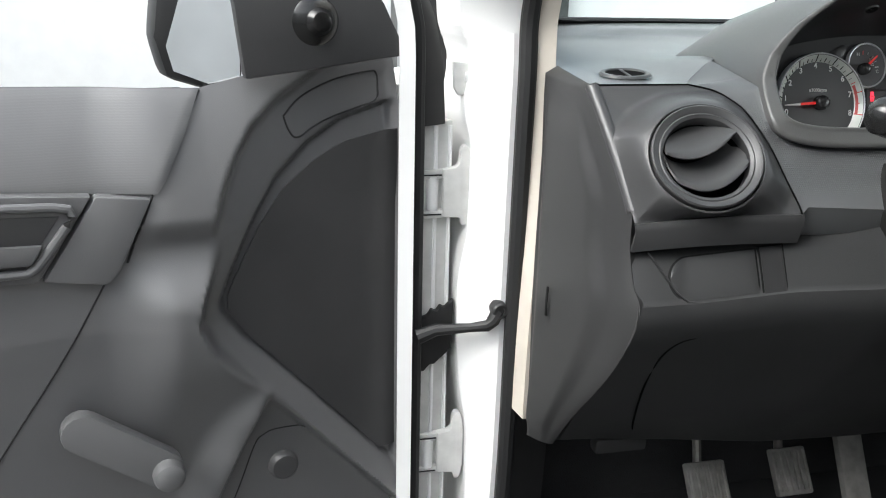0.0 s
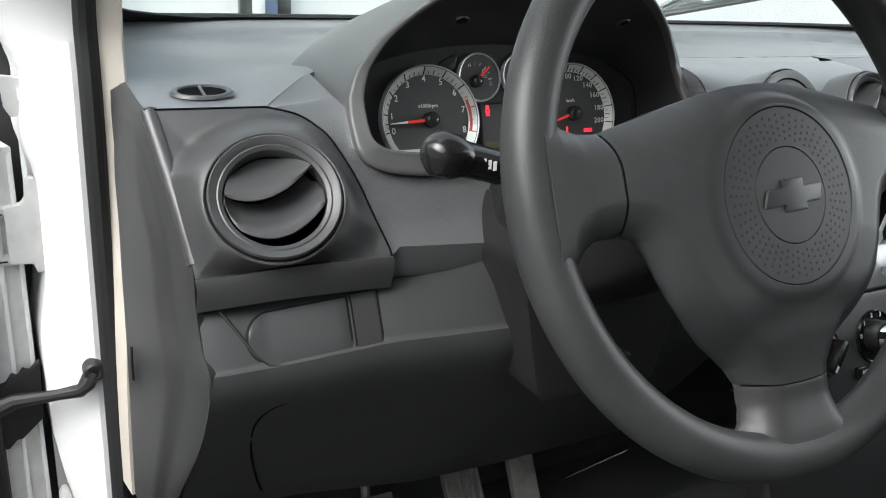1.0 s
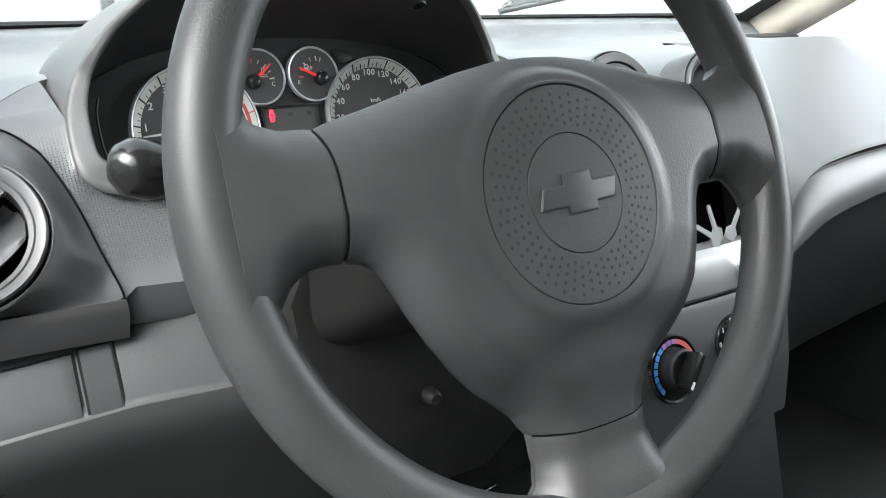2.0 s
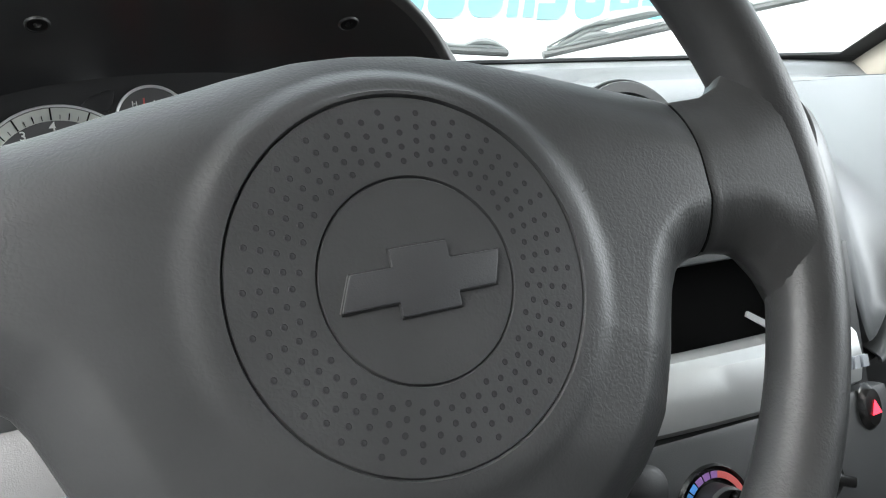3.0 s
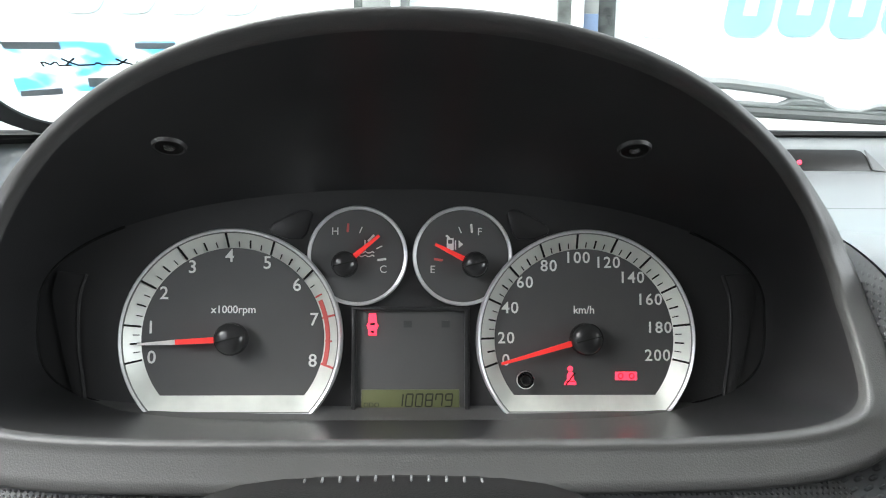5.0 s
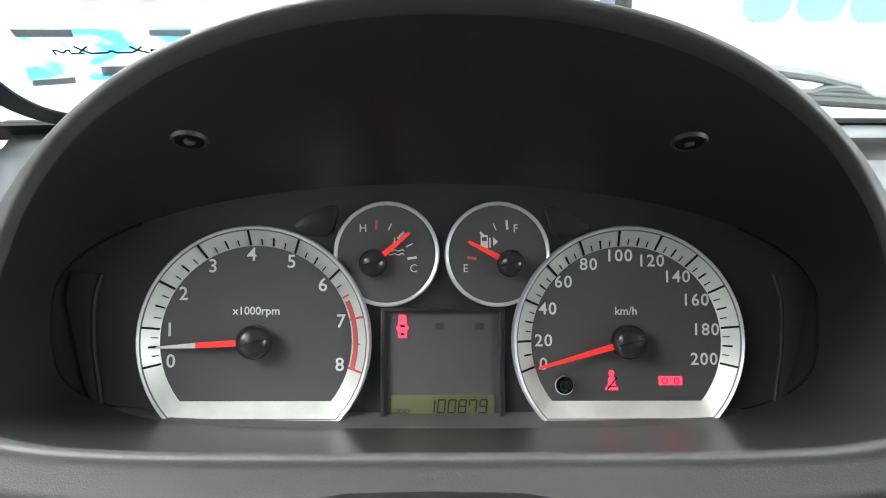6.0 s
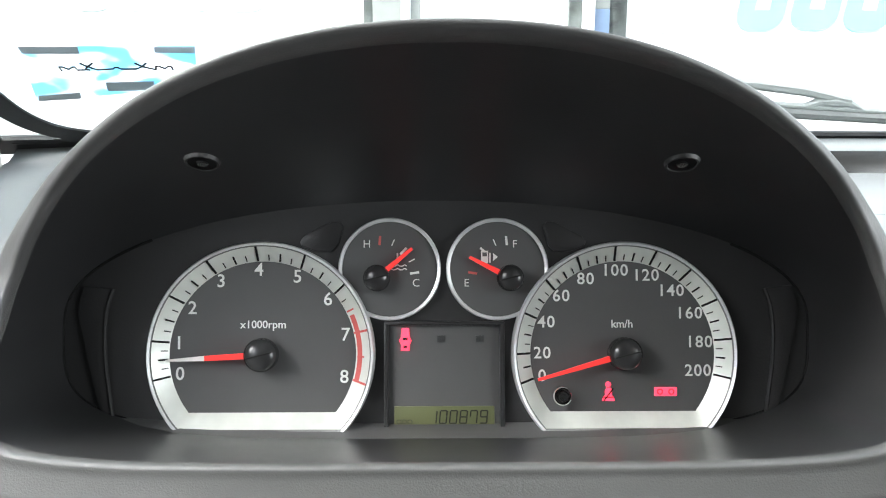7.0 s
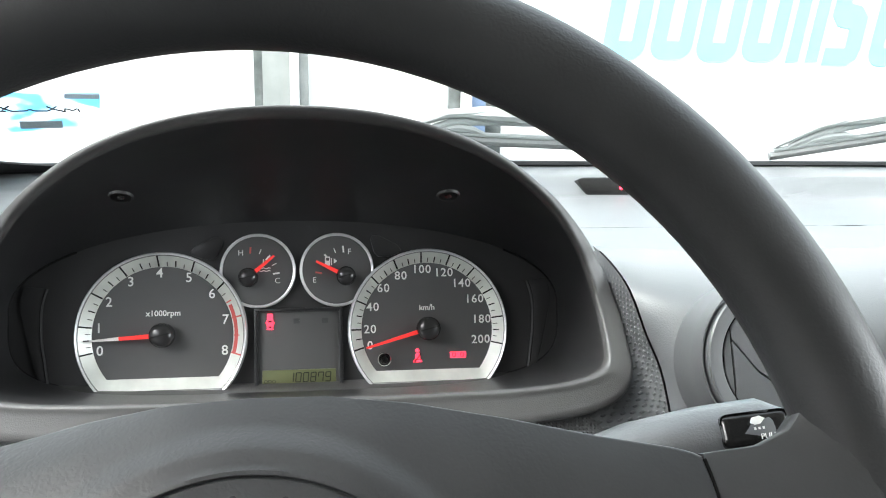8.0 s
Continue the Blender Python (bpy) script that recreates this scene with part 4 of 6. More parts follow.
part("cover_slot", tube([(-0.3385, 0.325, 0.752), (-0.3392, 0.325, 0.738), (-0.3390, 0.325, 0.722)], 0.0022, n=8, flat=0.5), M_TICK, dash)

# knee panel with the recessed pocket strip
xk = [lerp(-0.3045, 0.20, i / 40) for i in range(41)]
KNEE = [(0.290, 0.846), (0.264, 0.832), (0.246, 0.814), (0.233, 0.787), (0.2315, 0.7845), (0.2285, 0.783), (0.2265, 0.775), (0.2275, 0.763), (0.236, 0.747), (0.270, 0.700), (0.335, 0.625), (0.383, 0.562), (0.393, 0.556), (0.48, 0.554)]


def strip_drop(x):
    return table(x, [(-0.316, -0.006), (-0.256, -0.003), (-0.166, 0.010), (-0.07, 0.016), (0.2, 0.02)])


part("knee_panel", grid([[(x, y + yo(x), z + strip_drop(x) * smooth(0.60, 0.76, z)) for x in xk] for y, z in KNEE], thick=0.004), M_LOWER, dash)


part("panel_seam", tube(spline([(-0.222, 0.342, 0.562), (-0.240, 0.306, 0.605), (-0.258, 0.258, 0.667), (-0.266, 0.220, 0.715), (-0.258, 0.2015, 0.739), (-0.240, 0.195, 0.747)], 30), 0.0011, n=6), M_VOID, dash)


def on_strip(x, t, lift=0.0):
    """A place on the pocket strip; t runs from its foot to its top."""
    y, z = lerp(0.233, 0.246, t) + yo(x), lerp(0.787, 0.814, t) + strip_drop(x)
    return Vector((x, y - lift * 0.9, z + lift * 0.35))


def strip_plate(name, x0, x1, lo, hi, lift, mat, round_to=0.0):
    """A plate that follows the strip; its left end is rounded over round_to metres."""
    rows = []
    for i in range(29):
        x = lerp(x0, x1, (i / 28) ** 1.6)
        h = 1.0
        if round_to and x < x0 + round_to:
            h = math.sqrt(max(1 - ((x0 + round_to - x) / round_to) ** 2, 0.0))
        mid, half = (lo + hi) / 2, max((hi - lo) / 2 * h, 0.01)
        rows.append([on_strip(x, lerp(mid - half, mid + half, j / 5), lift if 0 < j < 5 and i < 28 else lift - 0.0008) for j in range(6)])
    return part(name, grid(rows, thick=0.002), mat, dash)


strip_plate("blank_gap", -0.2745, -0.1970, -0.14, 1.24, 0.0008, M_TICK, 0.020)
strip_plate("blank_cover", -0.2725, -0.1990, -0.09, 1.19, 0.0018, M_LOWER, 0.018)
strip_plate("switch_gap", -0.1960, -0.1740, -0.20, 1.28, 0.0008, M_TICK)
strip_plate("switch_blank", -0.1945, -0.1755, -0.15, 1.23, 0.0016, M_BLACK)
edge = [(-0.290, 1.4), (-0.281, 0.9), (-0.269, 0.2), (-0.259, -0.12), (-0.247, -0.2), (-0.20, -0.2)]
part("strip_seam", tube([on_strip(x, t, 0.001) for x, t in edge], 0.0012, n=6), M_BLACK, dash)
part("strip_seam", tube([on_strip(lerp(-0.24, 0.0, i / 10), -0.2, 0.001) for i in range(11)], 0.0010, n=6), M_BLACK, dash)

# dotted trim: one skin between the hood's surround and the pod, the lower edge and the passenger pad
def resample(points, n):
    """n places at even steps along a line of points."""
    p = [Vector(q) for q in points]
    acc = [0.0]
    for a, b in zip(p, p[1:]):
        acc.append(acc[-1] + (b - a).length)
    out = []
    for i in range(n):
        d = acc[-1] * i / (n - 1)
        out.append(Vector([float(np.interp(d, acc, [q[c] for q in p])) for c in range(3)]))
    return out


def trim_foot(x):
    return Vector((x, table(x, [(-0.168, 0.189), (-0.08, 0.182), (0.02, 0.177), (0.214, 0.190)]), table(x, [(-0.168, 0.864), (-0.08, 0.860), (0.214, 0.852)])))


EDGE_R = [(0.214, 0.190, 0.852), (0.2105, 0.212, 0.868), (0.202, 0.229, 0.925), (0.193, 0.236, 0.950), (0.186, 0.247, 0.973), (0.183, 0.270, 0.983), (0.184, 0.305, 0.9865)]


def surround_line(a0, a1):
    """A stretch of the surround's outline, between two angles."""
    ring_ = loop(0.1682, 1.0718, 0.9060, mouth(0.012), 0.0128, n=360)
    return [ring_[k % 360] for k in range(a0, a1 + 1)]


def build_trim():
    def on_pad(x):
        return (x, dash_front(x), dash_z(x, dash_front(x)) - 0.0004)

    tip, tip_r = on_pad(-0.172), EDGE_R[-1]
    inner = resample([tip] + surround_line(177, 232), 40)
    inner += resample(surround_line(232, 308), 40)[1:] + resample(surround_line(308, 370) + [tip_r], 36)[1:]
    outer = resample([on_pad(lerp(-0.172, -0.232, i / 12)) for i in range(13)] + POD_SEAM, 40)
    outer += resample([trim_foot(lerp(-0.168, 0.214, i / 30)) for i in range(31)], 40)[1:] + resample(spline(EDGE_R, 30), 36)[1:]
    rows = []
    for k, (a, b) in enumerate(zip(inner, outer)):
        w = 1 - smooth(12, 24, k)
        c = (a + b) / 2 + Vector((0, 0.002, -0.001)) + w * Vector((0.0, -0.002, 0.003))
        top_ = Vector((lerp(a.x, b.x, 0.45), lerp(a.y, b.y, 0.45), b.z + 0.0015))
        c = c.lerp(top_, 1 - smooth(10, 20, k))
        rows.append([a.lerp(c, i / 8).lerp(c.lerp(b, i / 8), i / 8) for i in range(9)])
    part("dotted_trim", grid(rows[:80]), M_DOT, dash, "trim with fine raised dots")
    part("dotted_trim", grid(rows[79:]), M_DOTR, dash, "trim strip with small dimples, colour lightened for sheen")
    foot = [trim_foot(lerp(-0.168, 0.214, i / 30)) for i in range(31)]
    part("dash_lip", grid([[p + Vector((0, dy, dz)) for p in foot] for dy, dz in ((0.0, 0.0), (0.0008, -0.004), (0.003, -0.022), (0.006, -0.0265), (0.030, -0.028))]), M_DOT, dash)


# passenger side: upper pad that carries the two middle vents
PAD = [(0.30, 0.984), (0.262, 0.980), (0.232, 0.972), (0.212, 0.958), (0.198, 0.935), (0.186, 0.905), (0.178, 0.876), (0.180, 0.868), (0.20, 0.866)]


def pad_shift(x):
    return table(x, [(0.2, 0.0), (0.42, 0.0), (0.55, 0.010), (0.75, 0.020), (1.06, 0.045)])


def pad_foot_line(x):
    """Lower edge of the upper pad; it sweeps down beside the console."""
    return table(x, [(0.20, 0.866), (0.428, 0.866), (0.440, 0.845), (0.455, 0.800), (0.480, 0.768), (0.490, 0.772), (0.497, 0.797), (0.518, 0.828), (0.545, 0.847), (0.58, 0.859), (0.664, 0.867), (0.80, 0.871), (1.06, 0.872)])


def pad_foot(x):
    return sum(pad_foot_line(x + d) for d in (-0.016, -0.008, 0.0, 0.008, 0.016)) / 5


PAD = [(p.y, p.z) for p in spline([(0, a, b) for a, b in PAD], 25)]
rows = []
el = spline([Vector(p) + Vector((0.0002, -0.0001, 0.0001)) for p in EDGE_R[::-1]], len(PAD))
for k, (y, z) in enumerate(PAD):
    row = [el[k] + Vector((0.001, 0, 0))]
    for i in range(1, 121):
        x = lerp(0.212, 1.06, i / 120)
        low_ = min(max((0.972 - z) / (0.972 - 0.866), 0.0), 1.0)
        drop = (0.866 - pad_foot(x)) * low_
        p = Vector((x, y + pad_shift(x) - 0.010 * low_ * smooth(0.42, 0.47, x), z - drop - 0.012 * smooth(0.9, 1.06, x) * (1 - low_)))
        far = smooth(0.43, 0.58, x)
        if far > 0:
            step = k / 3
            u = min(step / 6, 1.0)
            q = Vector((x, lerp(0.43, 0.186 + pad_shift(x), u) + 0.006 * max(step - 6, 0), lerp(0.976 - 0.012 * smooth(0.9, 1.06, x), pad_foot(x), u ** 1.1)))
            p = p.lerp(q, far)
        row.append(el[k].lerp(p, smooth(0.20, 0.245, x)) if x < 0.245 else p)
    rows.append(row)
part("front_pad", grid(rows), M_DASHTOP, dash)
round_vent(Vector((0.2448, 0.184, 0.9515)), Vector((-0.02, -0.92, 0.38)).normalized(), 0.0415, 0, shut=True)
round_vent(Vector((0.362, 0.182, 0.950)), Vector((0.03, -0.92, 0.38)).normalized(), 0.0395, 20)

# small display in the dash top
disp = thing("dash_display", "small dark clock display with a red light in the dash top", "display")
part("housing", prism([(0.284, 0.0), (0.390, 0.0), (0.371, 0.0175), (0.366, 0.019), (0.279, 0.019), (0.273, 0.0165)], -0.03, 0.004, frame_matrix((0, 0.6335, 0.9715), (1, 0, 0), (0, 0.25, 0.97), (0, -0.97, 0.25)), bevel=0.0008), M_GLOSSBLACK, disp)
part("side_wedge", prism([(0.380, 0.002), (0.392, 0.0), (0.373, 0.0185)], 0.004, 0.006, frame_matrix((0, 0.6335, 0.9715), (1, 0, 0), (0, 0.25, 0.97), (0, -0.97, 0.25))), M_DASHTOP, disp)
part("red_light", lathe([(0, 0.001), (0.0016, 0.001), (0.002, 0)], frame_matrix((0.319, 0.6310, 0.9805), (1, 0, 0), (0, 0.25, 0.97), (0, -0.97, 0.25)), 12), M_LAMPRED, disp)

# middle stack
SN = Vector((0, -1, 0.3)).normalized()
SM = frame_matrix((0.315, 0.17, 0.90), (1, 0, 0), Vector((0, 0.3, 1)).normalized(), SN)
stack = thing("centre_console", "dark grey centre console with heater dials", "console", at=SM)


def sv(z):
    return (z - 0.90) / Vector((0, 0.3, 1)).normalized().z


def st(name, pts, w0, w1, mat, bevel=0.002, label="", parent=None):
    return part(name, prism([(x - 0.315, sv(z)) for x, z in pts], w0, w1, bevel=bevel), mat, parent or stack, label)


st("panel", [(0.195, 0.775), (0.437, 0.775), (0.425, 0.70), (0.408, 0.655), (0.215, 0.655), (0.198, 0.70)], -0.03, 0.0, M_DASH, 0.006)
# back of the slot coloured near-black for the shade in it
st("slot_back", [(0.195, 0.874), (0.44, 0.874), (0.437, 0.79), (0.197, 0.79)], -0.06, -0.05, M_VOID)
st("slot_side", [(0.195, 0.874), (0.212, 0.874), (0.212, 0.76), (0.195, 0.76)], -0.05, 0.002, M_BLACK)
st("slot_side", [(0.420, 0.874), (0.434, 0.874), (0.432, 0.77), (0.418, 0.77)], -0.055, -0.012, M_BLACK)
silver = part("silver_panel", grid([[(lerp(-0.112, 0.098, i / 16), sv(z), w - 0.010 * ((i - 8) / 8) ** 2) for i in range(17)] for z, w in ((0.818, -0.04), (0.8185, 0.004), (0.812, 0.010), (0.795, 0.012), (0.780, 0.008), (0.776, 0.0))], thick=0.003), M_SILVER, stack, "curved silver painted panel")
for k in range(7):
    part("raised_mark", box(0.036 + 0.008 * k, 0.0415 + 0.008 * k, sv(0.7985), sv(0.7915), 0.010, 0.0128, bevel=0.0004), M_STICKGREY, silver)


def dial(x, z, r, ring):
    """A heater dial: recessed disc, round knob with a grip bar, coloured arc or printed steps."""
    m = Matrix.Translation((x - 0.315, sv(z), 0.0))
    t = part("heater_dial", lathe([(0, 0.001), (r * 1.30, 0.001), (r * 1.38, 0.003), (r * 1.44, 0.0)], m, 40), M_GLOSSBLACK, stack, "rotary heater dial with a grip bar")
    part("knob", lathe([(r * 0.70, 0.012), (r * 0.78, 0.015), (r * 0.86, 0.013), (r * 0.90, 0.0)], m, 40), M_BLACK, t)
    part("knob_face", lathe([(0, 0.010), (r * 0.70, 0.012)], m, 32), M_BLACK, t)
    if ring:
        part("grip", box(-r * 0.20, r * 0.20, -r * 0.80, r * 0.80, 0.010, 0.027, bevel=0.0025, m=m @ pose(0, 0, 0, 0, 0, -38)), M_GLOSSBLACK, t)
        part("pointer", box(-0.0014, 0.0014, -r * 0.78, -r * 0.46, 0.0268, 0.0274, bevel=0, m=m @ pose(0, 0, 0, 0, 0, -38)), M_PRINT, t)
        for k in range(18):
            a = -42 + k * 15
            hot = min(max((150 - a) / 110, 0.0), 1.0)
            mat = M_REDPRINT if hot > 0.75 else (M_BLUEMARK if hot < 0.3 else M_MAUVE)
            rows = [[m @ Vector((q * math.cos(radians(b)), q * math.sin(radians(b)), 0.0030)) for q in (r * 1.04, r * 1.24)] for b in np.linspace(a, a + (15.5 if hot > 0.75 else 12.5), 4)]
            part("colour_mark", grid(rows, thick=0.0006), mat, t)
    else:
        for k, sgn in enumerate("0123"):
            a = radians(172 - k * 34)
            writing(sgn, 0.0062, m @ Matrix.Translation((r * 1.20 * math.cos(a), r * 1.20 * math.sin(a), 0.0030)), M_PRINT, t, "numeral", bold=0.0002)
        part("grip", box(-r * 0.20, r * 0.20, -r * 0.80, r * 0.80, 0.010, 0.026, bevel=0.0025, m=m @ pose(0, 0, 0, 0, 0, 70)), M_GLOSSBLACK, t)
        part("cap", lathe([(0, 0.022), (r * 0.48, 0.0205), (r * 0.66, 0.016), (r * 0.70, 0.011)], m, 30), M_CHROME, t)
    return t


dial(0.262, 0.727, 0.021, True)
dial(0.346, 0.731, 0.019, False)
part("blank_button", lathe([(0, 0.004), (0.013, 0.0035), (0.0155, 0.002), (0.017, 0.0)], Matrix.Translation((0.213 - 0.315, sv(0.750), 0.001)), 32), M_BLACK, stack)
ac = part("ac_button", box(-0.009, 0.009, -0.006, 0.006, 0.0, 0.005, bevel=0.0025, m=Matrix.Translation((0.322 - 0.315, sv(0.700), 0))), M_GLOSSBLACK, stack)
writing("AC", 0.0060, Matrix.Translation((0.323 - 0.315, sv(0.700), 0.0052)), M_PRINT, ac, "print", bold=0.0002)
hz = part("hazard_button", lathe([(0, 0.006), (0.010, 0.005), (0.0125, 0.002), (0.0135, 0.0)], Matrix.Translation((0.412 - 0.315, sv(0.762), 0.0)) @ Matrix.Diagonal((0.75, 1.25, 1, 1)), 30), M_GLOSSBLACK, stack)
part("triangle", prism([(-0.004, -0.005), (0.005, -0.0045), (0.0, 0.005)], 0.006, 0.0068, Matrix.Translation((0.412 - 0.315, sv(0.762), 0.0))), M_LAMPRED, hz)
st("lower_panel", [(0.205, 0.655), (0.418, 0.655), (0.41, 0.45), (0.212, 0.45)], -0.05, -0.02, M_BLACK, 0.006)
part("tunnel", box(0.24, 0.40, -0.9, 0.30, 0.33, 0.46, bevel=0.03, seg=3), M_CARPET, body)

# keys left in the slot
keys = thing("key_bunch", "small bunch of metal keys lying in the dash slot", "keys")
for k, (dx, a) in enumerate(((0.0, 20), (0.010, -35), (-0.008, 60))):
    part("key", prism([(-0.004, -0.004), (0.004, -0.004), (0.005, 0.002), (0.0015, 0.005), (0.0012, 0.020), (-0.0012, 0.020), (-0.0015, 0.005), (-0.005, 0.002)], -0.0006, 0.0006, frame_matrix((0.347 + 1.4 * dx, 0.152 - 0.004 * k, 0.826), (1, 0, 0), (0, 0.2, 0.98), (0, -0.98, 0.2)) @ pose(0, 0, 0, 0, 0, a) @ Matrix.Scale(1.5, 4)), M_SILVER, keys)

# glove box side: two curved wing panels
def wing(x, k):
    """The swept light band under the pad, from its upper edge (0) to its lower edge (1)."""
    low_ = table(x, [(0.488, 0.764), (0.508, 0.772), (0.538, 0.785), (0.574, 0.799), (0.61, 0.806), (0.68, 0.814), (0.80, 0.819), (1.06, 0.820)])
    return Vector((x, 0.192 + pad_shift(x) - 0.022 * k, lerp(pad_foot(x) - 0.011, low_, k)))


part("wing_panel", grid([[wing(x, k) + Vector((0, -0.007 * math.sin(math.pi * k), 0)) for x in np.linspace(0.490, 1.06, 70)] for k in (-0.02, 0.05, 0.2, 0.4, 0.6, 0.8, 0.95, 1.0)], thick=0.004), M_DASHTOP, dash, "light sweeping band of the passenger side")
part("wing_gap", grid([[Vector((x, 0.186 + pad_shift(x) + d, pad_foot(x) + z)) for x in np.linspace(0.485, 1.06, 60)] for d, z in ((0.002, 0.002), (0.012, -0.004), (0.014, -0.010), (0.010, -0.016))]), M_BLACK, dash)
part("glove_box", grid([[wing(x, 1.0) + Vector((0, d, -z)) for x in np.linspace(0.452, 1.06, 50)] for d, z in ((0.012, -0.002), (0.014, 0.004), (0.014, 0.03), (0.02, 0.10), (0.06, 0.20), (0.20, 0.24))], thick=0.004), M_BLACK, dash)

# ---------------------------------------------------------------- instrument hood
def loop(a, top, bottom, yf, flare=0.0, zc=0.950, cx=0.005, nu=2.1, nl=4.8, n=160):
    """One closed hood outline; yf gives its depth by height."""
    out = []
    for k in range(n):
        t = 2 * math.pi * k / n
        c, s = math.cos(t), math.sin(t)
        e = nu if s >= 0 else nl
        x = cx + a * math.copysign(abs(c) ** (2 / e), c)
        h = top - zc if s >= 0 else zc - bottom
        z = zc + h * math.copysign(abs(s) ** (2 / e), s)
        x += math.copysign(flare, c) * smooth(1.045, 0.93, z) * min(1.0, abs(c) * 3)
        out.append((x, yf(z), z))
    return out


MOUTH = [(0.890, 0.203), (0.920, 0.2215), (0.932, 0.228), (0.948, 0.242), (0.966, 0.256), (0.985, 0.261), (1.01, 0.257), (1.04, 0.244), (1.06, 0.231), (1.0735, 0.220)]


def mouth(d):
    """Depth of the hood's opening by height; its sides are set back."""
    return lambda z: table(z, MOUTH) + d


build_trim()
CA = radians(16.0)


def face(d):
    return lambda z: 0.306 + (z - 0.936) * math.tan(CA) + d


hood = part("instrument_hood", grid([
    loop(0.1628, 1.0662, 0.9238, mouth(0.0055), 0.0040), loop(0.1631, 1.0672, 0.9246, mouth(0.0026), 0.0041), loop(0.1635, 1.0686, 0.9248, mouth(0.0008), 0.0042), loop(0.1640, 1.0702, 0.9244, mouth(-0.0003), 0.0045),
    loop(0.1646, 1.0716, 0.9236, mouth(-0.0004), 0.0052), loop(0.1655, 1.0726, 0.9224, mouth(0.0004), 0.0065), loop(0.1666, 1.0731, 0.9200, mouth(0.0012), 0.008), loop(0.1680, 1.0731, 0.9125, mouth(0.0022), 0.0105),
    loop(0.1686, 1.0728, 0.9088, mouth(0.0032), 0.0122), loop(0.1686, 1.0724, 0.9070, mouth(0.0056), 0.0128),
    loop(0.1680, 1.0715, 0.9062, mouth(0.016), 0.0128), loop(0.167, 1.067, 0.9062, mouth(0.05), 0.0128), loop(0.166, 1.057, 0.9065, mouth(0.10), 0.012), loop(0.164, 1.035, 0.908, mouth(0.16), 0.010), loop(0.155, 0.985, 0.912, mouth(0.23), 0.008)], closed=True), M_HOOD, dash, sharp=80)


def lining_loop(t):
    """The hood's inside, from the opening (0) back to the face plate (1)."""
    return loop(lerp(0.1628, 0.1632, t), lerp(1.0662, 0.9990, t) + 0.004 * math.sin(math.pi * t), lerp(0.9238, 0.9020, t), lambda z: lerp(mouth(0.0055)(z), face(0.004)(z), t), lerp(0.0040, 0.0, t), cx=lerp(0.005, 0.0008, t), nl=lerp(4.8, 4.2, t))


# the shade under the hood is put into this darker colour
part("hood_lining", grid([lining_loop(t) for t in (0, 0.05, 0.12, 0.2, 0.3, 0.4, 0.5, 0.6, 0.7, 0.8, 0.9, 1.0)], closed=True), M_CAVITY, dash, "smooth inside of the instrument hood, coloured darker for shade", sharp=120)
rim_line = [Vector(p) for p in lining_loop(0.985)]
part("lens_edge", tube([p + Vector((0, -0.0006, 0)) for p in rim_line[62:105]], 0.0007, n=6), M_TICK, dash)
part("lens_edge", tube([p + Vector((0, -0.0006, 0)) for p in rim_line[135:] + rim_line[:18]], 0.0007, n=6), M_TICK, dash)
for x in (-0.081, 0.084):
    sm = frame_matrix((x, 0.2475, 1.0268), (1, 0, 0), (0, 0.83, -0.55), (0, -0.45, -0.89))
    hole = part("screw_hole", lathe([(0.0046, 0.0006), (0.0052, 0.0013), (0.0058, 0.0013), (0.0062, 0.0)], sm, 24), M_BLACK, dash)
    part("hollow", lathe([(0.0, 0.0008), (0.0050, 0.0010)], sm, 24), M_TICK, hole)
    part("screw_head", lathe([(0.0, 0.0014), (0.0018, 0.0014), (0.0022, 0.0010)], sm, 14), M_GLOSSBLACK, hole)

# ---------------------------------------------------------------- instrument cluster
CU, CV, CW = Vector((1, 0, 0)), Vector((0, math.sin(CA), math.cos(CA))), Vector((0, -math.cos(CA), math.sin(CA)))
CM = frame_matrix((0.003, 0.306, 0.936), CU, CV, CW)
cluster = thing("instrument_cluster", "black instrument cluster with four white-ringed gauges", "gauge cluster", at=CM)
ring = [(x - 0.003, (z - 0.936) / math.cos(CA)) for x, y, z in loop(0.1700, 1.0030, 0.8915, face(0.0))]
part("face_plate", prism(ring, -0.012, -0.003), M_PLATE, cluster)
# raised cheeks at both ends of the plate
CHEEK_OUT = [(0.1555, 0.0300), (0.1580, 0.0189), (0.1560, 0.0096), (0.1535, -0.0019), (0.1500, -0.0157), (0.1470, -0.0249), (0.1440, -0.0310)]
CHEEK_IN = [(0.1430, 0.0285), (0.1455, 0.0200), (0.1462, 0.0096), (0.1455, -0.0043), (0.1438, -0.0157), (0.1420, -0.0283)]
for s in (-1, 1):
    outer = [(s * p.x - 0.001, p.y) for p in spline([(a, b, 0) for a, b in CHEEK_OUT], 24)]
    ridge = [(s * p.x - 0.001, p.y) for p in spline([(a, b, 0) for a, b in CHEEK_IN], 24)]
    part("cheek", prism(outer + ridge[::-1], -0.004, -0.0012, bevel=0.0007), M_PLATE, cluster)
    part("cheek_ridge", tube([(x, y, -0.0016) for x, y in ridge], 0.0010, n=8), M_PLATE, cluster)
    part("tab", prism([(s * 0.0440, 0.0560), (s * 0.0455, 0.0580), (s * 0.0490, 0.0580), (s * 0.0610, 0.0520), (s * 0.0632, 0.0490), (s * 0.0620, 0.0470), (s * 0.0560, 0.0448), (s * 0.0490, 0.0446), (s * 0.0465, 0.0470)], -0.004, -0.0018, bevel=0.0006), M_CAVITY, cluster)


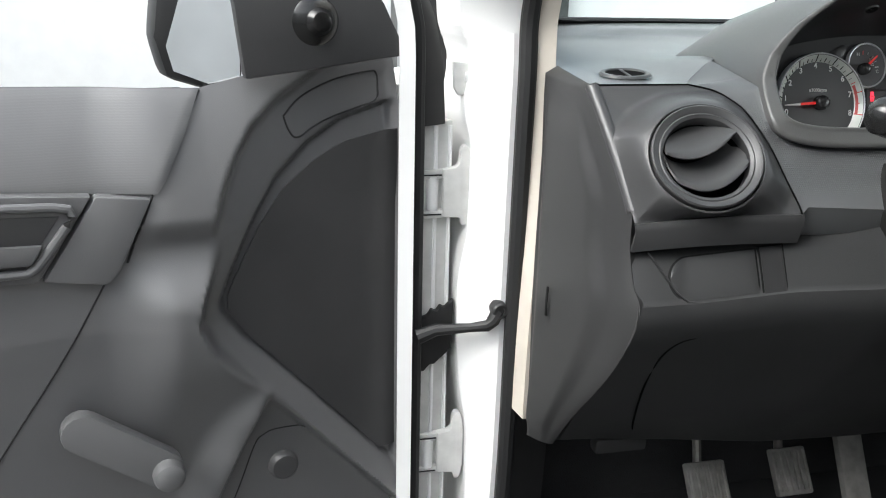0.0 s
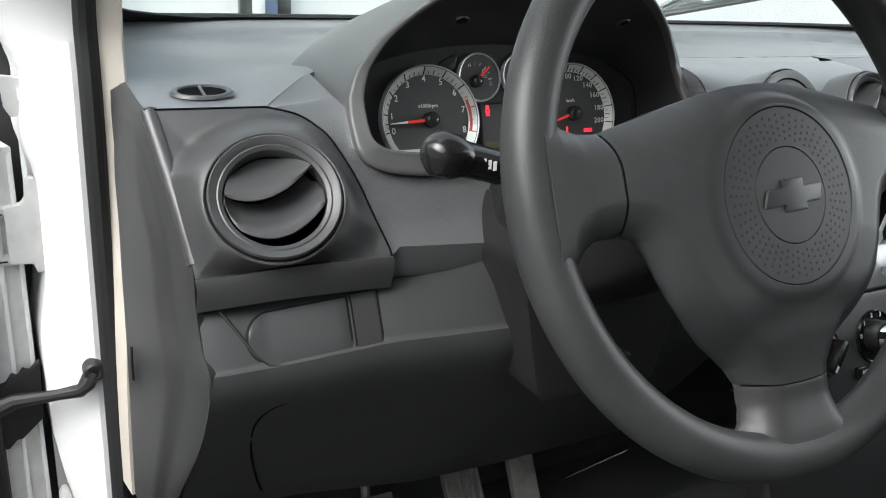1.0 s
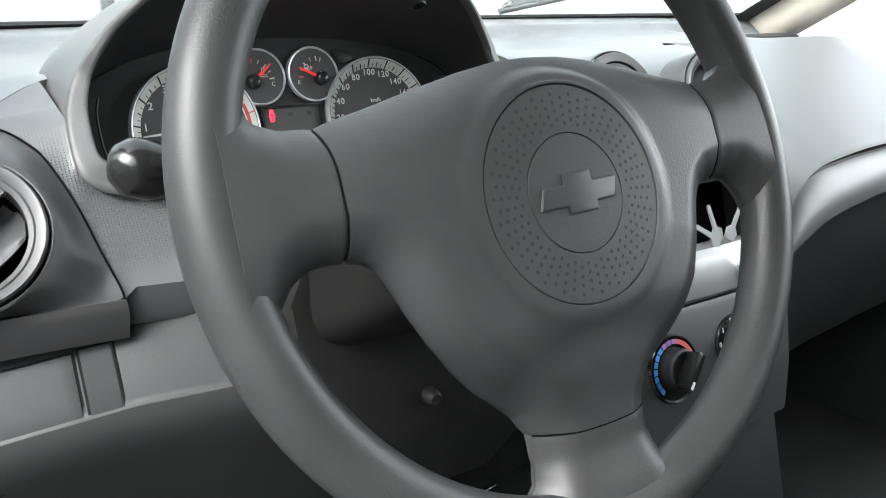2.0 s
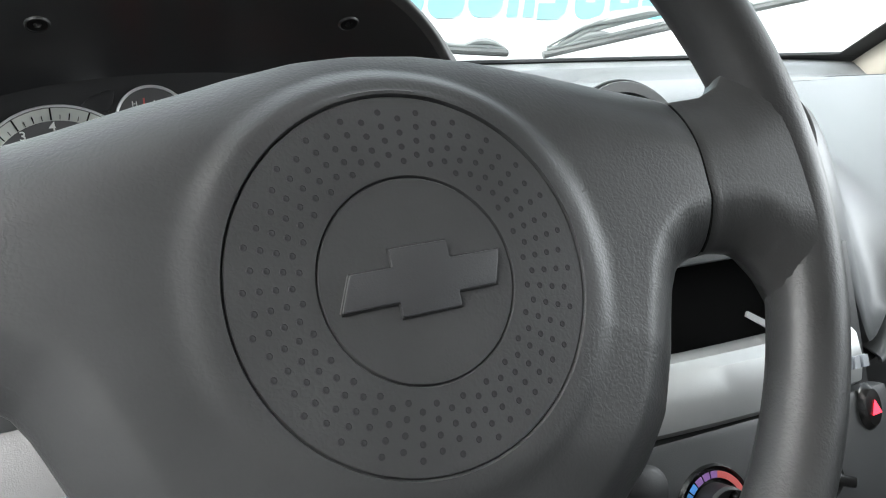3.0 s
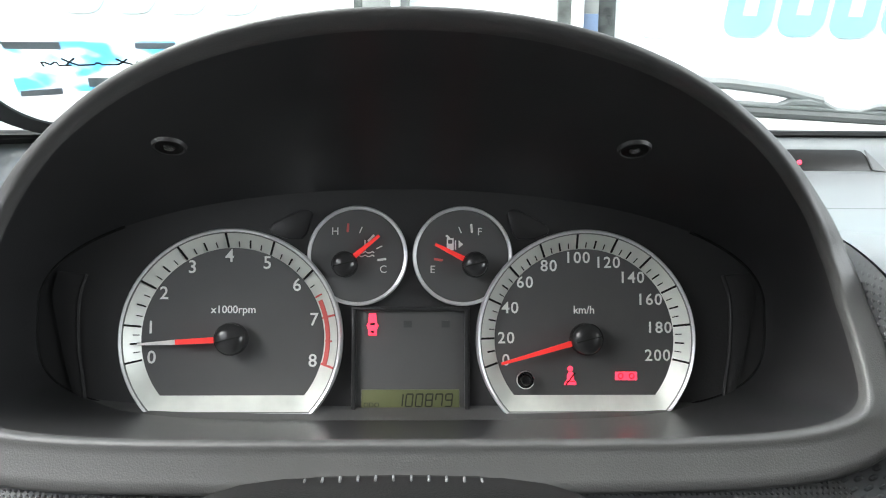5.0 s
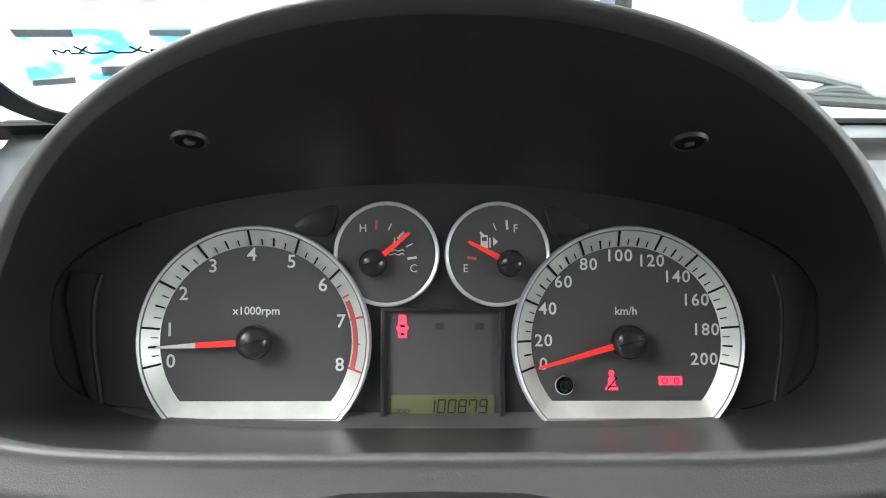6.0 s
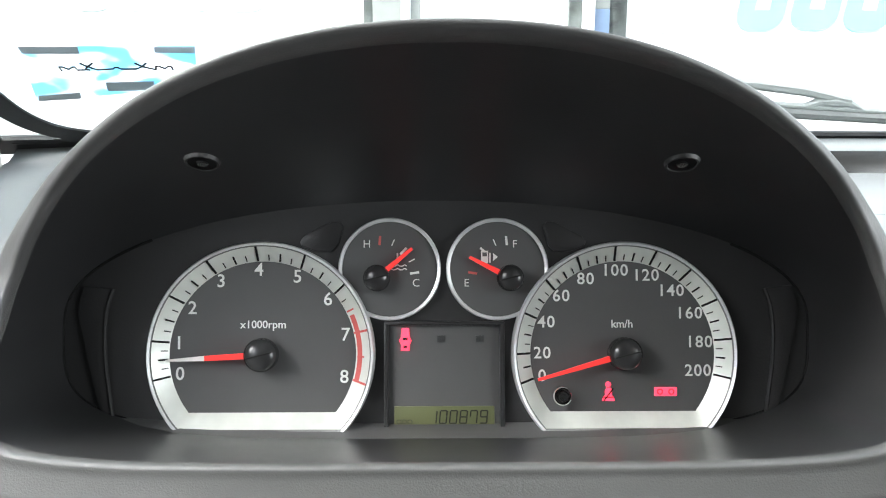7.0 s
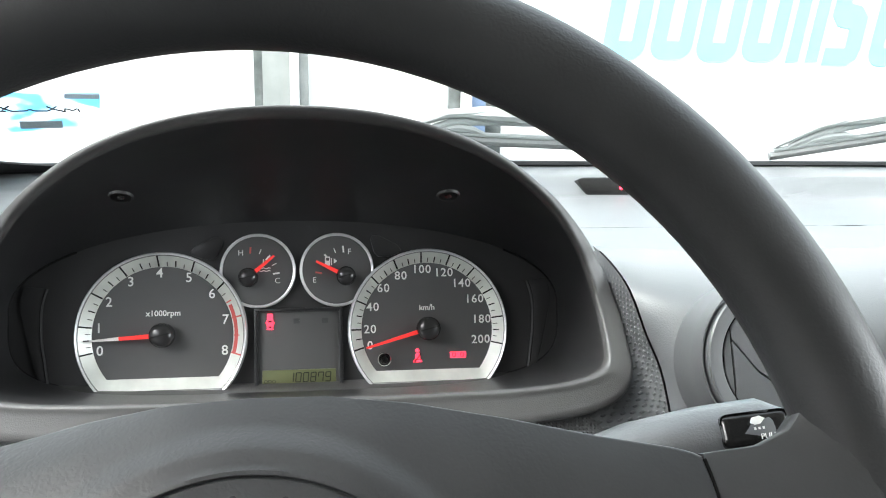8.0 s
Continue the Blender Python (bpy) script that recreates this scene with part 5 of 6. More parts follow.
def chord_loop(r, cut, w, n=72):
    """A circle of radius r cut flat at height cut below its centre."""
    a = math.asin(min(cut / r, 1.0))
    arc = [(r * math.cos(t), r * math.sin(t), w) for t in np.linspace(-a, math.pi + a, n - 12)]
    x = r * math.cos(a)
    return arc + [(lerp(-x, x, (k + 1) / 13), -cut, w) for k in range(12)]


def spoke_box(ang, r0, r1, width, w0, w1, c=(0, 0)):
    return box(r0, r1, -width / 2, width / 2, w0, w1, bevel=0, m=Matrix.Translation((c[0], c[1], 0)) @ pose(0, 0, 0, 0, 0, ang))


def needle(parent, c, ang, length, w, hub_r, white_from=None):
    m = Matrix.Translation((c[0], c[1], w)) @ pose(0, 0, 0, 0, 0, ang)
    nd = part("needle", prism([(0, -0.0014), (length if not white_from else white_from, -0.0006 if not white_from else -0.0011), (length if not white_from else white_from, 0.0006 if not white_from else 0.0011), (0, 0.0014)], 0, 0.0012, m), M_NEEDLE, parent, "red pointer")
    if white_from:
        part("needle_tip", prism([(white_from, -0.0011), (length, -0.0004), (length, 0.0004), (white_from, 0.0011)], 0, 0.0012, m), M_NEEDLEW, parent)
    part("hub", lathe([(0, 0.0062), (hub_r * 0.45, 0.0059), (hub_r * 0.75, 0.0051), (hub_r * 0.93, 0.0038), (hub_r, 0.002), (hub_r, -0.003)], m, 32), M_HUB, parent)
    part("hub_slot", box(-hub_r * 0.80, hub_r * 0.80, -0.00024, 0.00024, 0.0046, 0.0063, bevel=0, m=m @ pose(0, 0, 0, 0, 0, 14 - ang)), M_TICK, parent)
    return nd


def big_gauge(cx, numbers, steps, minor, caption, red_from=None, num_size=0.0080, num_r=0.0356, angles=None, radii=None):
    """A large gauge: chrome rim, slanted pale scale ring, dark dial, ticks and figures."""
    m = Matrix.Translation((cx, 0, 0))
    g = new("gauge")
    g.empty_display_size = 0.01
    g.parent = cluster
    bm = grid([chord_loop(0.0488, 0.0338, -0.004), chord_loop(0.0488, 0.0338, 0.0045), chord_loop(0.0482, 0.0331, 0.0056), chord_loop(0.0472, 0.0321, 0.0050)], closed=True)
    bm.transform(m)
    part("rim", bm, M_RIM, g, "bright silver gauge rim")
    bm = grid([chord_loop(0.0473, 0.0322, 0.0050), chord_loop(0.0467, 0.0316, 0.0036)], closed=True)
    bm.transform(m)
    part("rim_groove", bm, M_FRAMEGREY, g)
    bm = grid([chord_loop(0.0467, 0.0316, 0.0044), chord_loop(0.0404, 0.0250, -0.0010)], closed=True)
    bm.transform(m)
    part("scale_ring", bm, M_SCALE, g, "pale silver scale ring")
    bm = prism([(p[0] + cx, p[1]) for p in chord_loop(0.0407, 0.0253, 0)], -0.004, -0.0012)
    part("dial", bm, M_DIAL, g)
    a0, a1 = 195.8, -15.8
    big = len(numbers) - 1

    def turn(v):
        return float(np.interp(v, range(big + 1), angles)) if angles else lerp(a0, a1, v / big)

    for k in range(big * minor + 1):
        if minor == 4 and big == 10 and k in (1, 3):
            continue
        ang = turn(k / minor)
        major = k % minor == 0
        half = minor % 2 == 0 and k % minor == minor // 2
        inred = red_from is not None and k / minor >= red_from
        r0, r1 = (0.0408, 0.0468) if major else ((0.0410, 0.0442) if half else (0.0411, 0.0433))
        wdt = 0.0009 if major else (0.0007 if half else 0.00042)
        tilt = m @ pose(0, 0, 0, 0, 0, ang) @ Matrix.Translation((0.0408, 0, -0.0004)) @ pose(0, 0, 0, 0, -41, 0)
        part("tick", box((r0 - 0.0408) * 1.32, (r1 - 0.0408) * 1.32, -wdt / 2, wdt / 2, 0, 0.0004, bevel=0, m=tilt), M_REDPRINT if inred else M_TICK, g)
    if red_from is not None:
        t0, t1 = lerp(a0, a1, red_from / big), a1
        rows = []
        for t in np.linspace(t0, t1, 22):
            c, s = math.cos(radians(t)), math.sin(radians(t))
            rows.append([(cx + r * c, r * s, -0.0010 + (r - 0.0404) * 0.87 + 0.0004) for r in (0.0411, 0.0431)])
        part("red_band", grid(rows, thick=0.0003), M_REDPRINT, g, "red band of the rev counter")
    for k, s in enumerate(numbers):
        ang = radians(turn(k))
        rr = radii[k] if radii else num_r
        step = num_size * 0.565
        for j, figure in enumerate(s):
            writing(figure, num_size, Matrix.Translation((cx + rr * math.cos(ang) + (j - (len(s) - 1) / 2) * step, rr * math.sin(ang), -0.0010)), M_PRINT, g, bold=0.00009)
    writing(caption, 0.0048, Matrix.Translation((cx, 0.0128, -0.0010)), M_PRINT, g, "caption", bold=0.00006)
    return g


rev = big_gauge(-0.0785, [str(k) for k in range(9)], 8, 4, "x1000rpm", red_from=6.5, num_r=0.0367, angles=[193.3, 172.5, 147.0, 120.3, 93.3, 66.4, 40.3, 13.1, -15.7])
needle(rev, (-0.0785, 0), 183.2, 0.0405, 0.0035, 0.0072, white_from=0.024)
spd = big_gauge(0.0783, [str(20 * k) for k in range(11)], 10, 4, "km/h", num_size=0.0072, angles=[195.3, 179.7, 157.7, 136.7, 115.9, 94.4, 72.3, 51.4, 30.4, 8.1, -13.0], radii=[0.0366, 0.0352, 0.0360, 0.0366, 0.0362, 0.0364, 0.0358, 0.0350, 0.0345, 0.0343, 0.0340])
needle(spd, (0.0785, 0), 196.0, 0.0395, 0.0035, 0.0072)


def small_gauge(cx, cy, hub, ang, ticks, letters):
    g = new("gauge")
    g.empty_display_size = 0.01
    g.parent = cluster
    m = Matrix.Translation((cx, cy, 0))
    part("rim", lathe([(0.0224, -0.004), (0.0224, 0.0012), (0.0219, 0.0019), (0.0208, 0.0015), (0.0206, 0.0)], m, 64), M_RIM, g, "bright silver gauge rim")
    part("dial", lathe([(0, 0.0006), (0.0207, 0.0006), (0.0207, -0.002)], m, 48), M_DIAL, g)
    for a, ln, wd, mat in ticks:
        part("tick", spoke_box(a, 0.0185 - ln, 0.0185, wd, 0.0006, 0.0010, hub), mat, g)
    for s, x, y in letters:
        writing(s, 0.0048, Matrix.Translation((x, y, 0.0009)), M_PRINT, g, "letter", bold=0.0)
    needle(g, hub, ang, 0.0200, 0.0030, 0.0058)
    return g


tg = small_gauge(-0.0235, 0.0370, (-0.0290, 0.0330), 40, [(86, 0.004, 0.0010, M_REDPRINT), (66, 0.003, 0.0005, M_PRINT), (46, 0.004, 0.0010, M_PRINT), (27, 0.003, 0.0005, M_PRINT), (8, 0.004, 0.0010, M_PRINT)], [("H", -0.0335, 0.0478), ("C", -0.0120, 0.0308)])
fg = small_gauge(0.0235, 0.0370, (0.0290, 0.0330), 153, [(172, 0.004, 0.0010, M_REDPRINT), (153, 0.003, 0.0005, M_PRINT), (134, 0.004, 0.0010, M_PRINT), (113, 0.003, 0.0005, M_PRINT), (95, 0.004, 0.0010, M_PRINT)], [("E", 0.0100, 0.0308), ("F", 0.0312, 0.0478)])
# fuel pump and thermometer signs
part("pump_sign", box(0.0164, 0.0195, 0.0395, 0.0450, 0.0007, 0.0011, bevel=0), M_PRINT, fg)
part("pump_window", box(0.0170, 0.0189, 0.0425, 0.0442, 0.0010, 0.0013, bevel=0), M_DIAL, fg)
part("pump_hose", box(0.0200, 0.0206, 0.0398, 0.0440, 0.0007, 0.0011, bevel=0), M_PRINT, fg)
part("arrow_sign", prism([(0.0217, 0.0405), (0.0217, 0.0440), (0.0238, 0.04225)], 0.0007, 0.0011), M_PRINT, fg)
part("thermo_sign", box(-0.0205, -0.0198, 0.0395, 0.0440, 0.0007, 0.0011, bevel=0), M_PRINT, tg)
for k in range(2):
    part("wave_sign", tube([(-0.0240 + 0.0010 * i, 0.0385 - 0.0016 * k + 0.0004 * math.sin(i * 2.0), 0.0008) for i in range(9)], 0.0003, n=5), M_PRINT, tg)

# middle window with the odometer
part("info_window", box(-0.0250, 0.0255, -0.0345, 0.0130, -0.006, -0.0018, bevel=0.0008), M_DIAL, cluster)
for a, b, c, d in ((-0.0258, -0.0238, -0.035, 0.0135), (0.0245, 0.0265, -0.035, 0.0135), (-0.0258, 0.0265, 0.0125, 0.0142)):
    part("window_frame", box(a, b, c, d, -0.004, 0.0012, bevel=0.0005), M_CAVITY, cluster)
part("odometer", box(-0.0215, 0.0222, -0.0318, -0.0226, -0.003, -0.0012, bevel=0.0004), M_LCD, cluster, "green liquid crystal odometer")
SEG = {"0": "abcdef", "1": "bc", "8": "abcdefg", "7": "abcf", "9": "abcdfg"}
SEGBOX = {"a": (0, 1, 1, 1), "g": (0, 1, 0, 0), "d": (0, 1, -1, -1), "f": (0, 0, 0, 1), "b": (1, 1, 0, 1), "e": (0, 0, -1, 0), "c": (1, 1, -1, 0)}
for k, ch in enumerate("100879"):
    x0, y0, w, h, t = -0.0060 + 0.0044 * k, -0.0272, 0.0029, 0.0027, 0.0006
    bm = bmesh.new()
    for sg in SEG[ch]:
        xa, xb, ya, yb = SEGBOX[sg]
        sub = box(x0 + xa * w - t / 2 + (t * 0.6 if xa != xb else 0), x0 + xb * w + t / 2 - (t * 0.6 if xa != xb else 0), y0 + ya * h - t / 2 + (t * 0.6 if ya != yb else 0), y0 + yb * h + t / 2 - (t * 0.6 if ya != yb else 0), -0.0011, -0.0008, bevel=0)
        me = bpy.data.meshes.new("seg")
        sub.to_mesh(me)
        sub.free()
        bm.from_mesh(me)
        bpy.data.meshes.remove(me)
    bm.transform(Matrix(((1, 0.10, 0, 0.0027), (0, 1, 0, 0), (0, 0, 1, 0), (0, 0, 0, 1))))
    part("digit", bm, M_LCDINK, cluster)
writing("ODO", 0.0030, Matrix.Translation((-0.0170, -0.0294, -0.0010)), M_LCDINK, cluster, "caption")

# warning lights
icon = part("door_light", prism([(-0.0185, 0.0015), (-0.0149, 0.0015), (-0.0149, 0.0042), (-0.0140, 0.0058), (-0.0149, 0.0072), (-0.0152, 0.0112), (-0.0182, 0.0112), (-0.0185, 0.0072), (-0.0194, 0.0058), (-0.0185, 0.0042)], -0.0016, -0.0012), M_LAMPRED, cluster, "lit red door warning light")
part("light_gap", box(-0.0178, -0.0156, 0.0060, 0.0070, -0.0013, -0.0010, bevel=0), M_TICK, icon)
part("light_gap", box(-0.0175, -0.0159, 0.0026, 0.0036, -0.0013, -0.0010, bevel=0), M_TICK, icon)
belt = part("belt_light", prism([(0.0692, -0.0205), (0.0746, -0.0205), (0.0743, -0.0190), (0.0733, -0.0181), (0.0736, -0.0162), (0.0728, -0.0149), (0.0712, -0.0149), (0.0704, -0.0162), (0.0706, -0.0181), (0.0696, -0.0190)], -0.0012, -0.0009), M_LAMPRED, cluster, "lit red seat belt warning light")
part("belt_head", lathe([(0, 0.0004), (0.0011, 0.0004), (0.0012, 0)], Matrix.Translation((0.0719, -0.0134, -0.0012)), 14), M_LAMPRED, belt)
part("belt_gap", box(-0.0003, 0.0003, -0.0034, 0.0034, -0.0010, -0.0007, bevel=0, m=Matrix.Translation((0.0720, -0.0178, 0)) @ pose(0, 0, 0, 0, 0, -38)), M_TICK, belt)
part("belt_gap", box(-0.0022, 0.0022, -0.0002, 0.0002, -0.0010, -0.0007, bevel=0, m=Matrix.Translation((0.0719, -0.0190, 0))), M_TICK, belt)
brake = part("brake_light", box(0.0921, 0.1019, -0.0184, -0.0148, -0.0012, -0.0009, bevel=0.0002), M_LAMPRED, cluster, "lit red brake warning light")
for x in (0.0945, 0.0995):
    part("brake_ring", lathe([(0.0009, 0.0), (0.0009, 0.0003), (0.0013, 0.0003), (0.0013, 0.0)], Matrix.Translation((x, -0.0166, -0.0009)), 16), M_TICK, brake)
rk = part("reset_knob", lathe([(0, 0.0075), (0.0020, 0.0074), (0.0024, 0.0066), (0.0026, 0.0)], Matrix.Translation((0.0513, -0.0180, -0.0012)), 28), M_GLOSSBLACK, cluster)
part("collar", lathe([(0.0030, 0.0), (0.0031, 0.0040), (0.0036, 0.0046), (0.0041, 0.0040), (0.0043, 0.0)], Matrix.Translation((0.0513, -0.0180, -0.0012)), 32), M_CHROME, rk, "clear bright collar of the reset pin")
for x in (-0.001, 0.016):
    part("dark_lamp", box(x - 0.0018, x + 0.0018, 0.0050, 0.0080, -0.0018, -0.0015, bevel=0), M_DASH, cluster)

# ---------------------------------------------------------------- steering wheel
WA = radians(22.84)
WM = frame_matrix((0, 0, 0.95), (1, 0, 0), (0, math.sin(WA), math.cos(WA)), (0, -math.cos(WA), math.sin(WA)))
wheel = thing("steering_wheel", "worn dark grey three-spoke steering wheel with embossed airbag cover", "steering wheel", at=WM)
RC, RT = 0.1722, 0.0148
rows = []
for k in range(121):
    a = 2 * math.pi * k / 120
    c, s = math.cos(a), math.sin(a)
    row = []
    for j in range(20):
        b = 2 * math.pi * j / 20
        q = RT * (1.0 + 0.04 * math.cos(2 * b))
        row.append(((RC + q * math.cos(b)) * c, (RC + q * math.cos(b)) * s, q * 1.03 * math.sin(b)))
    rows.append(row)
bm = grid(rows, closed=True)
bmesh.ops.remove_doubles(bm, verts=bm.verts[:], dist=1e-6)
part("rim", bm, M_WHEEL, wheel)

# airbag cover: its half outline, mirrored; the arm on the window side hangs a little lower
HALF = [(0.0, 0.0590), (0.020, 0.0581), (0.040, 0.0550), (0.065, 0.0493), (0.090, 0.0428), (0.112, 0.0378), (0.1195, 0.0354), (0.1200, 0.020), (0.1197, -0.004), (0.1190, -0.0178), (0.1110, -0.0192), (0.1055, -0.0230), (0.1015, -0.0300), (0.0985, -0.0380),
        (0.0940, -0.0510), (0.0865, -0.0690), (0.0760, -0.0840), (0.0640, -0.0965), (0.0520, -0.1060), (0.0430, -0.1140), (0.0390, -0.1210), (0.0370, -0.1240), (0.020, -0.1268), (0.0, -0.1278)]


def hang(x, y):
    """Moves a place under the window-side arm down with it."""
    return (x, y - 0.0080 * smooth(0.085, 0.105, -x) * smooth(0.0, -0.016, y))


def turn_up(x, y):
    """The wheel stands turned a little, so its upper edge climbs towards the passenger."""
    return (x, y + (0.036 if x > 0 else 0.010) * x * smooth(0.005, 0.024, y))


outline = [turn_up(x, y) for x, y in HALF + [hang(-x, y) for x, y in HALF[-2:0:-1]]]
PC = (0.0006, -0.0138)


def ray_out(a):
    """Distance from the badge's middle to the cover's outline in direction a."""
    dx, dy = math.cos(a), math.sin(a)
    best = 0.2
    for (x0, y0), (x1, y1) in zip(outline, outline[1:] + outline[:1]):
        x0, y0, x1, y1 = x0 - PC[0], y0 - PC[1], x1 - PC[0], y1 - PC[1]
        ex, ey = x1 - x0, y1 - y0
        den = dx * ey - dy * ex
        if abs(den) < 1e-12:
            continue
        t = (x0 * ey - y0 * ex) / den
        u = (x0 * dy - y0 * dx) / den
        if t > 0 and -1e-6 <= u <= 1 + 1e-6:
            best = min(best, t)
    return best


# free edges of the cover and its spokes, over which the skin rolls back
TOP_EDGE = [(0.1580, 0.0640), (0.1530, 0.0490), (0.1460, 0.0400), (0.1360, 0.0362)] + HALF[6::-1] + [(-x, y) for x, y in HALF[1:7]] + [(-0.1360, 0.0362), (-0.1460, 0.0400), (-0.1530, 0.0490), (-0.1580, 0.0640)]
TOP_EDGE = [turn_up(x, y) for x, y in TOP_EDGE]
LOW_EDGE = [(0.1600, -0.0620), (0.1565, -0.0460), (0.1520, -0.0335), (0.1450, -0.0235), (0.1370, -0.0185), (0.1280, -0.0172)] + HALF[9:22] + [(0.0368, -0.138), (0.0395, -0.148), (0.0470, -0.1565), (0.060, -0.160)]
LOW_EDGES = (LOW_EDGE, [hang(-x, y) for x, y in LOW_EDGE])


def off_line(x, y, line):
    """Distance from a place to a line of points."""
    best = 9.0
    for (ax, ay), (bx, by) in zip(line, line[1:]):
        ex, ey = bx - ax, by - ay
        t = min(max(((x - ax) * ex + (y - ay) * ey) / (ex * ex + ey * ey), 0.0), 1.0)
        best = min(best, (x - ax - t * ex) ** 2 + (y - ay - t * ey) ** 2)
    return math.sqrt(best)


def skin(x, y):
    """Rise of the moulded skin above the rim's plane, rolled back at its free edges."""
    px, py = x - PC[0], y - PC[1]
    r = math.hypot(px, py)
    h = 0.0215 - 0.35 * min(r, 0.125) ** 2
    if r > 0.058:
        h -= (0.0012 + 0.0026 * max(math.sin(math.atan2(py, px) + 0.35), 0.0) ** 0.7) * smooth(0.0600, 0.0670, r)
    tongue = smooth(0.047, 0.028, abs(x)) * smooth(-0.078, -0.100, y)
    h -= smooth(-0.066, -0.125, y) * lerp(0.0125, 0.0075, tongue)
    h += 0.0045 * smooth(-0.135, -0.165, y)
    k = min(off_line(x, y, TOP_EDGE) / 0.026, 1.0)
    h -= (0.0105 + 0.0070 * smooth(0.0, -0.06, x)) * (1 - k) ** 2.2
    k = 1 - min(min(off_line(x, y, e) for e in LOW_EDGES) / 0.0195, 1.0)
    return h - 0.0095 * k ** 1.3 - 0.0060 * (1 - math.sqrt(max(1 - k ** 4, 0.0)))


RING_IN, RING_OUT = 0.0297, 0.0544
NA = 420
rows = []
for r in (0.012, 0.022, RING_IN - 0.0005, RING_IN, RING_IN + 0.0005, RING_IN + 0.0012, 0.036, 0.042, 0.048, RING_OUT - 0.0015, RING_OUT - 0.0005, RING_OUT, RING_OUT + 0.0006, RING_OUT + 0.0016):
    g_ = -0.0010 if r in (RING_IN, RING_OUT) else (0.0 if r < RING_OUT else 0.0005)
    rows.append([(PC[0] + r * math.cos(2 * math.pi * k / NA), PC[1] + r * math.sin(2 * math.pi * k / NA), 0.0215 - 0.35 * r * r + g_) for k in range(NA)])
reach = [max(ray_out(2 * math.pi * k / NA), 0.0585) for k in range(NA)]
for i in range(1, 31):
    f = 1 - (1 - i / 30) ** 1.5
    row = []
    for k in range(NA):
        a = 2 * math.pi * k / NA
        r = lerp(RING_OUT + 0.0016, reach[k], f)
        x, y = PC[0] + r * math.cos(a), PC[1] + r * math.sin(a)
        row.append((x, y, skin(x, y) + 0.0005 - (0.0007 if i == 30 else 0.0)))
    rows.append(row)
edge = rows[-1]
rows.append([(lerp(PC[0], x, 0.997), lerp(PC[1], y, 0.997), z - 0.0025) for x, y, z in edge])
# the housing reaches further back under its upper edge
rows.append([(lerp(PC[0], x, lerp(0.94, 1.0, smooth(0.028, 0.036, y))), lerp(PC[1], y, lerp(0.94, 1.002, smooth(0.028, 0.036, y))), lerp(-0.010, -0.026, smooth(0.028, 0.036, y))) for x, y, z in edge])
rows.append([(lerp(PC[0], x, 0.90), lerp(PC[1], y, 0.90), lerp(-0.012, -0.032, smooth(0.028, 0.036, y))) for x, y, z in edge])
bm = grid(rows, closed=True)
bm.verts.ensure_lookup_table()
bm.faces.new([bm.verts[k] for k in range(NA)][::-1])
cover = part("airbag_cover", bm, M_PAD, wheel, "grained airbag cover", sharp=50)
# small dimples in fans between the two rings: low discs, their shade in the colour
dimple = lathe([(0.0, 0.00003), (0.0006, 0.00006), (0.00085, 0.00014), (0.0011, -0.00010)], None, 12)
dimple_mesh = bpy.data.meshes.new("dimple")
for f in dimple.faces:
    f.smooth = True
dimple.to_mesh(dimple_mesh)
dimple.free()
dimple_mesh.materials.append(M_DIMPLE)
for k in range(52):
    a = 2 * math.pi * (k + 0.5) / 52
    for j in range(4):
        r = 0.0345 + 0.0043 * j + (0.0021 if k % 2 else 0)
        if r > 0.0500:
            continue
        d_ob = new("dimple", dimple_mesh)
        d_ob.parent = cover
        d_ob.matrix_local = Matrix.Translation((PC[0] + r * math.cos(a), PC[1] + r * math.sin(a), 0.0215 - 0.35 * r * r))
# plain embossed emblem
EMB = [(-0.0255, -0.0060), (-0.0212, 0.0040), (-0.0085, 0.0040), (-0.0085, 0.0092), (0.0095, 0.0092), (0.0095, 0.0040), (0.0258, 0.0040), (0.0222, -0.0060), (0.0100, -0.0060), (0.0100, -0.0102), (-0.0085, -0.0102), (-0.0085, -0.0060)]
em = Matrix.Translation((PC[0] + 0.0005, PC[1] + 0.0005, 0)) @ pose(0, 0, 0, 0, 0, 2.4)
part("emblem", prism(EMB, 0.0205, 0.0229, em, bevel=0.0009), M_PADSMOOTH, wheel, "plain raised emblem")
part("emblem_edge", tube([em @ Vector((x, y, 0.0217)) for x, y in EMB + EMB[:1]], 0.0005, n=6), M_BLACK, wheel)


def edge_at(line, u, axis=0):
    """The other coordinate of an edge where it passes u."""
    pts = sorted((p[axis], p[1 - axis]) for p in line)
    return table(u, pts)


def spoke(rings):
    """A spoke from cross-rows of front places: the skin in front, rounded edges, a flat back."""
    out = []
    for k, ring_ in enumerate(rings):
        front_ = [(x, y, skin(x, y) + 0.0005 - (0.0007 if k == 0 else 0.0)) for x, y in ring_]
        (xa, ya, za), (xb, yb, zb) = front_[0], front_[-1]
        back = [(lerp(xb, xa, q), lerp(yb, ya, q), w) for q, w in ((0.0, zb - 0.003), (0.06, -0.010), (0.3, -0.014), (0.7, -0.014), (0.94, -0.010), (1.0, za - 0.003))]
        out.append(front_ + back)
    return part("spoke", grid(out, closed=True, cap=True), M_WHEEL, wheel, sharp=60)


across = [0.5 - 0.5 * math.cos(math.pi * j / 28) for j in range(29)]
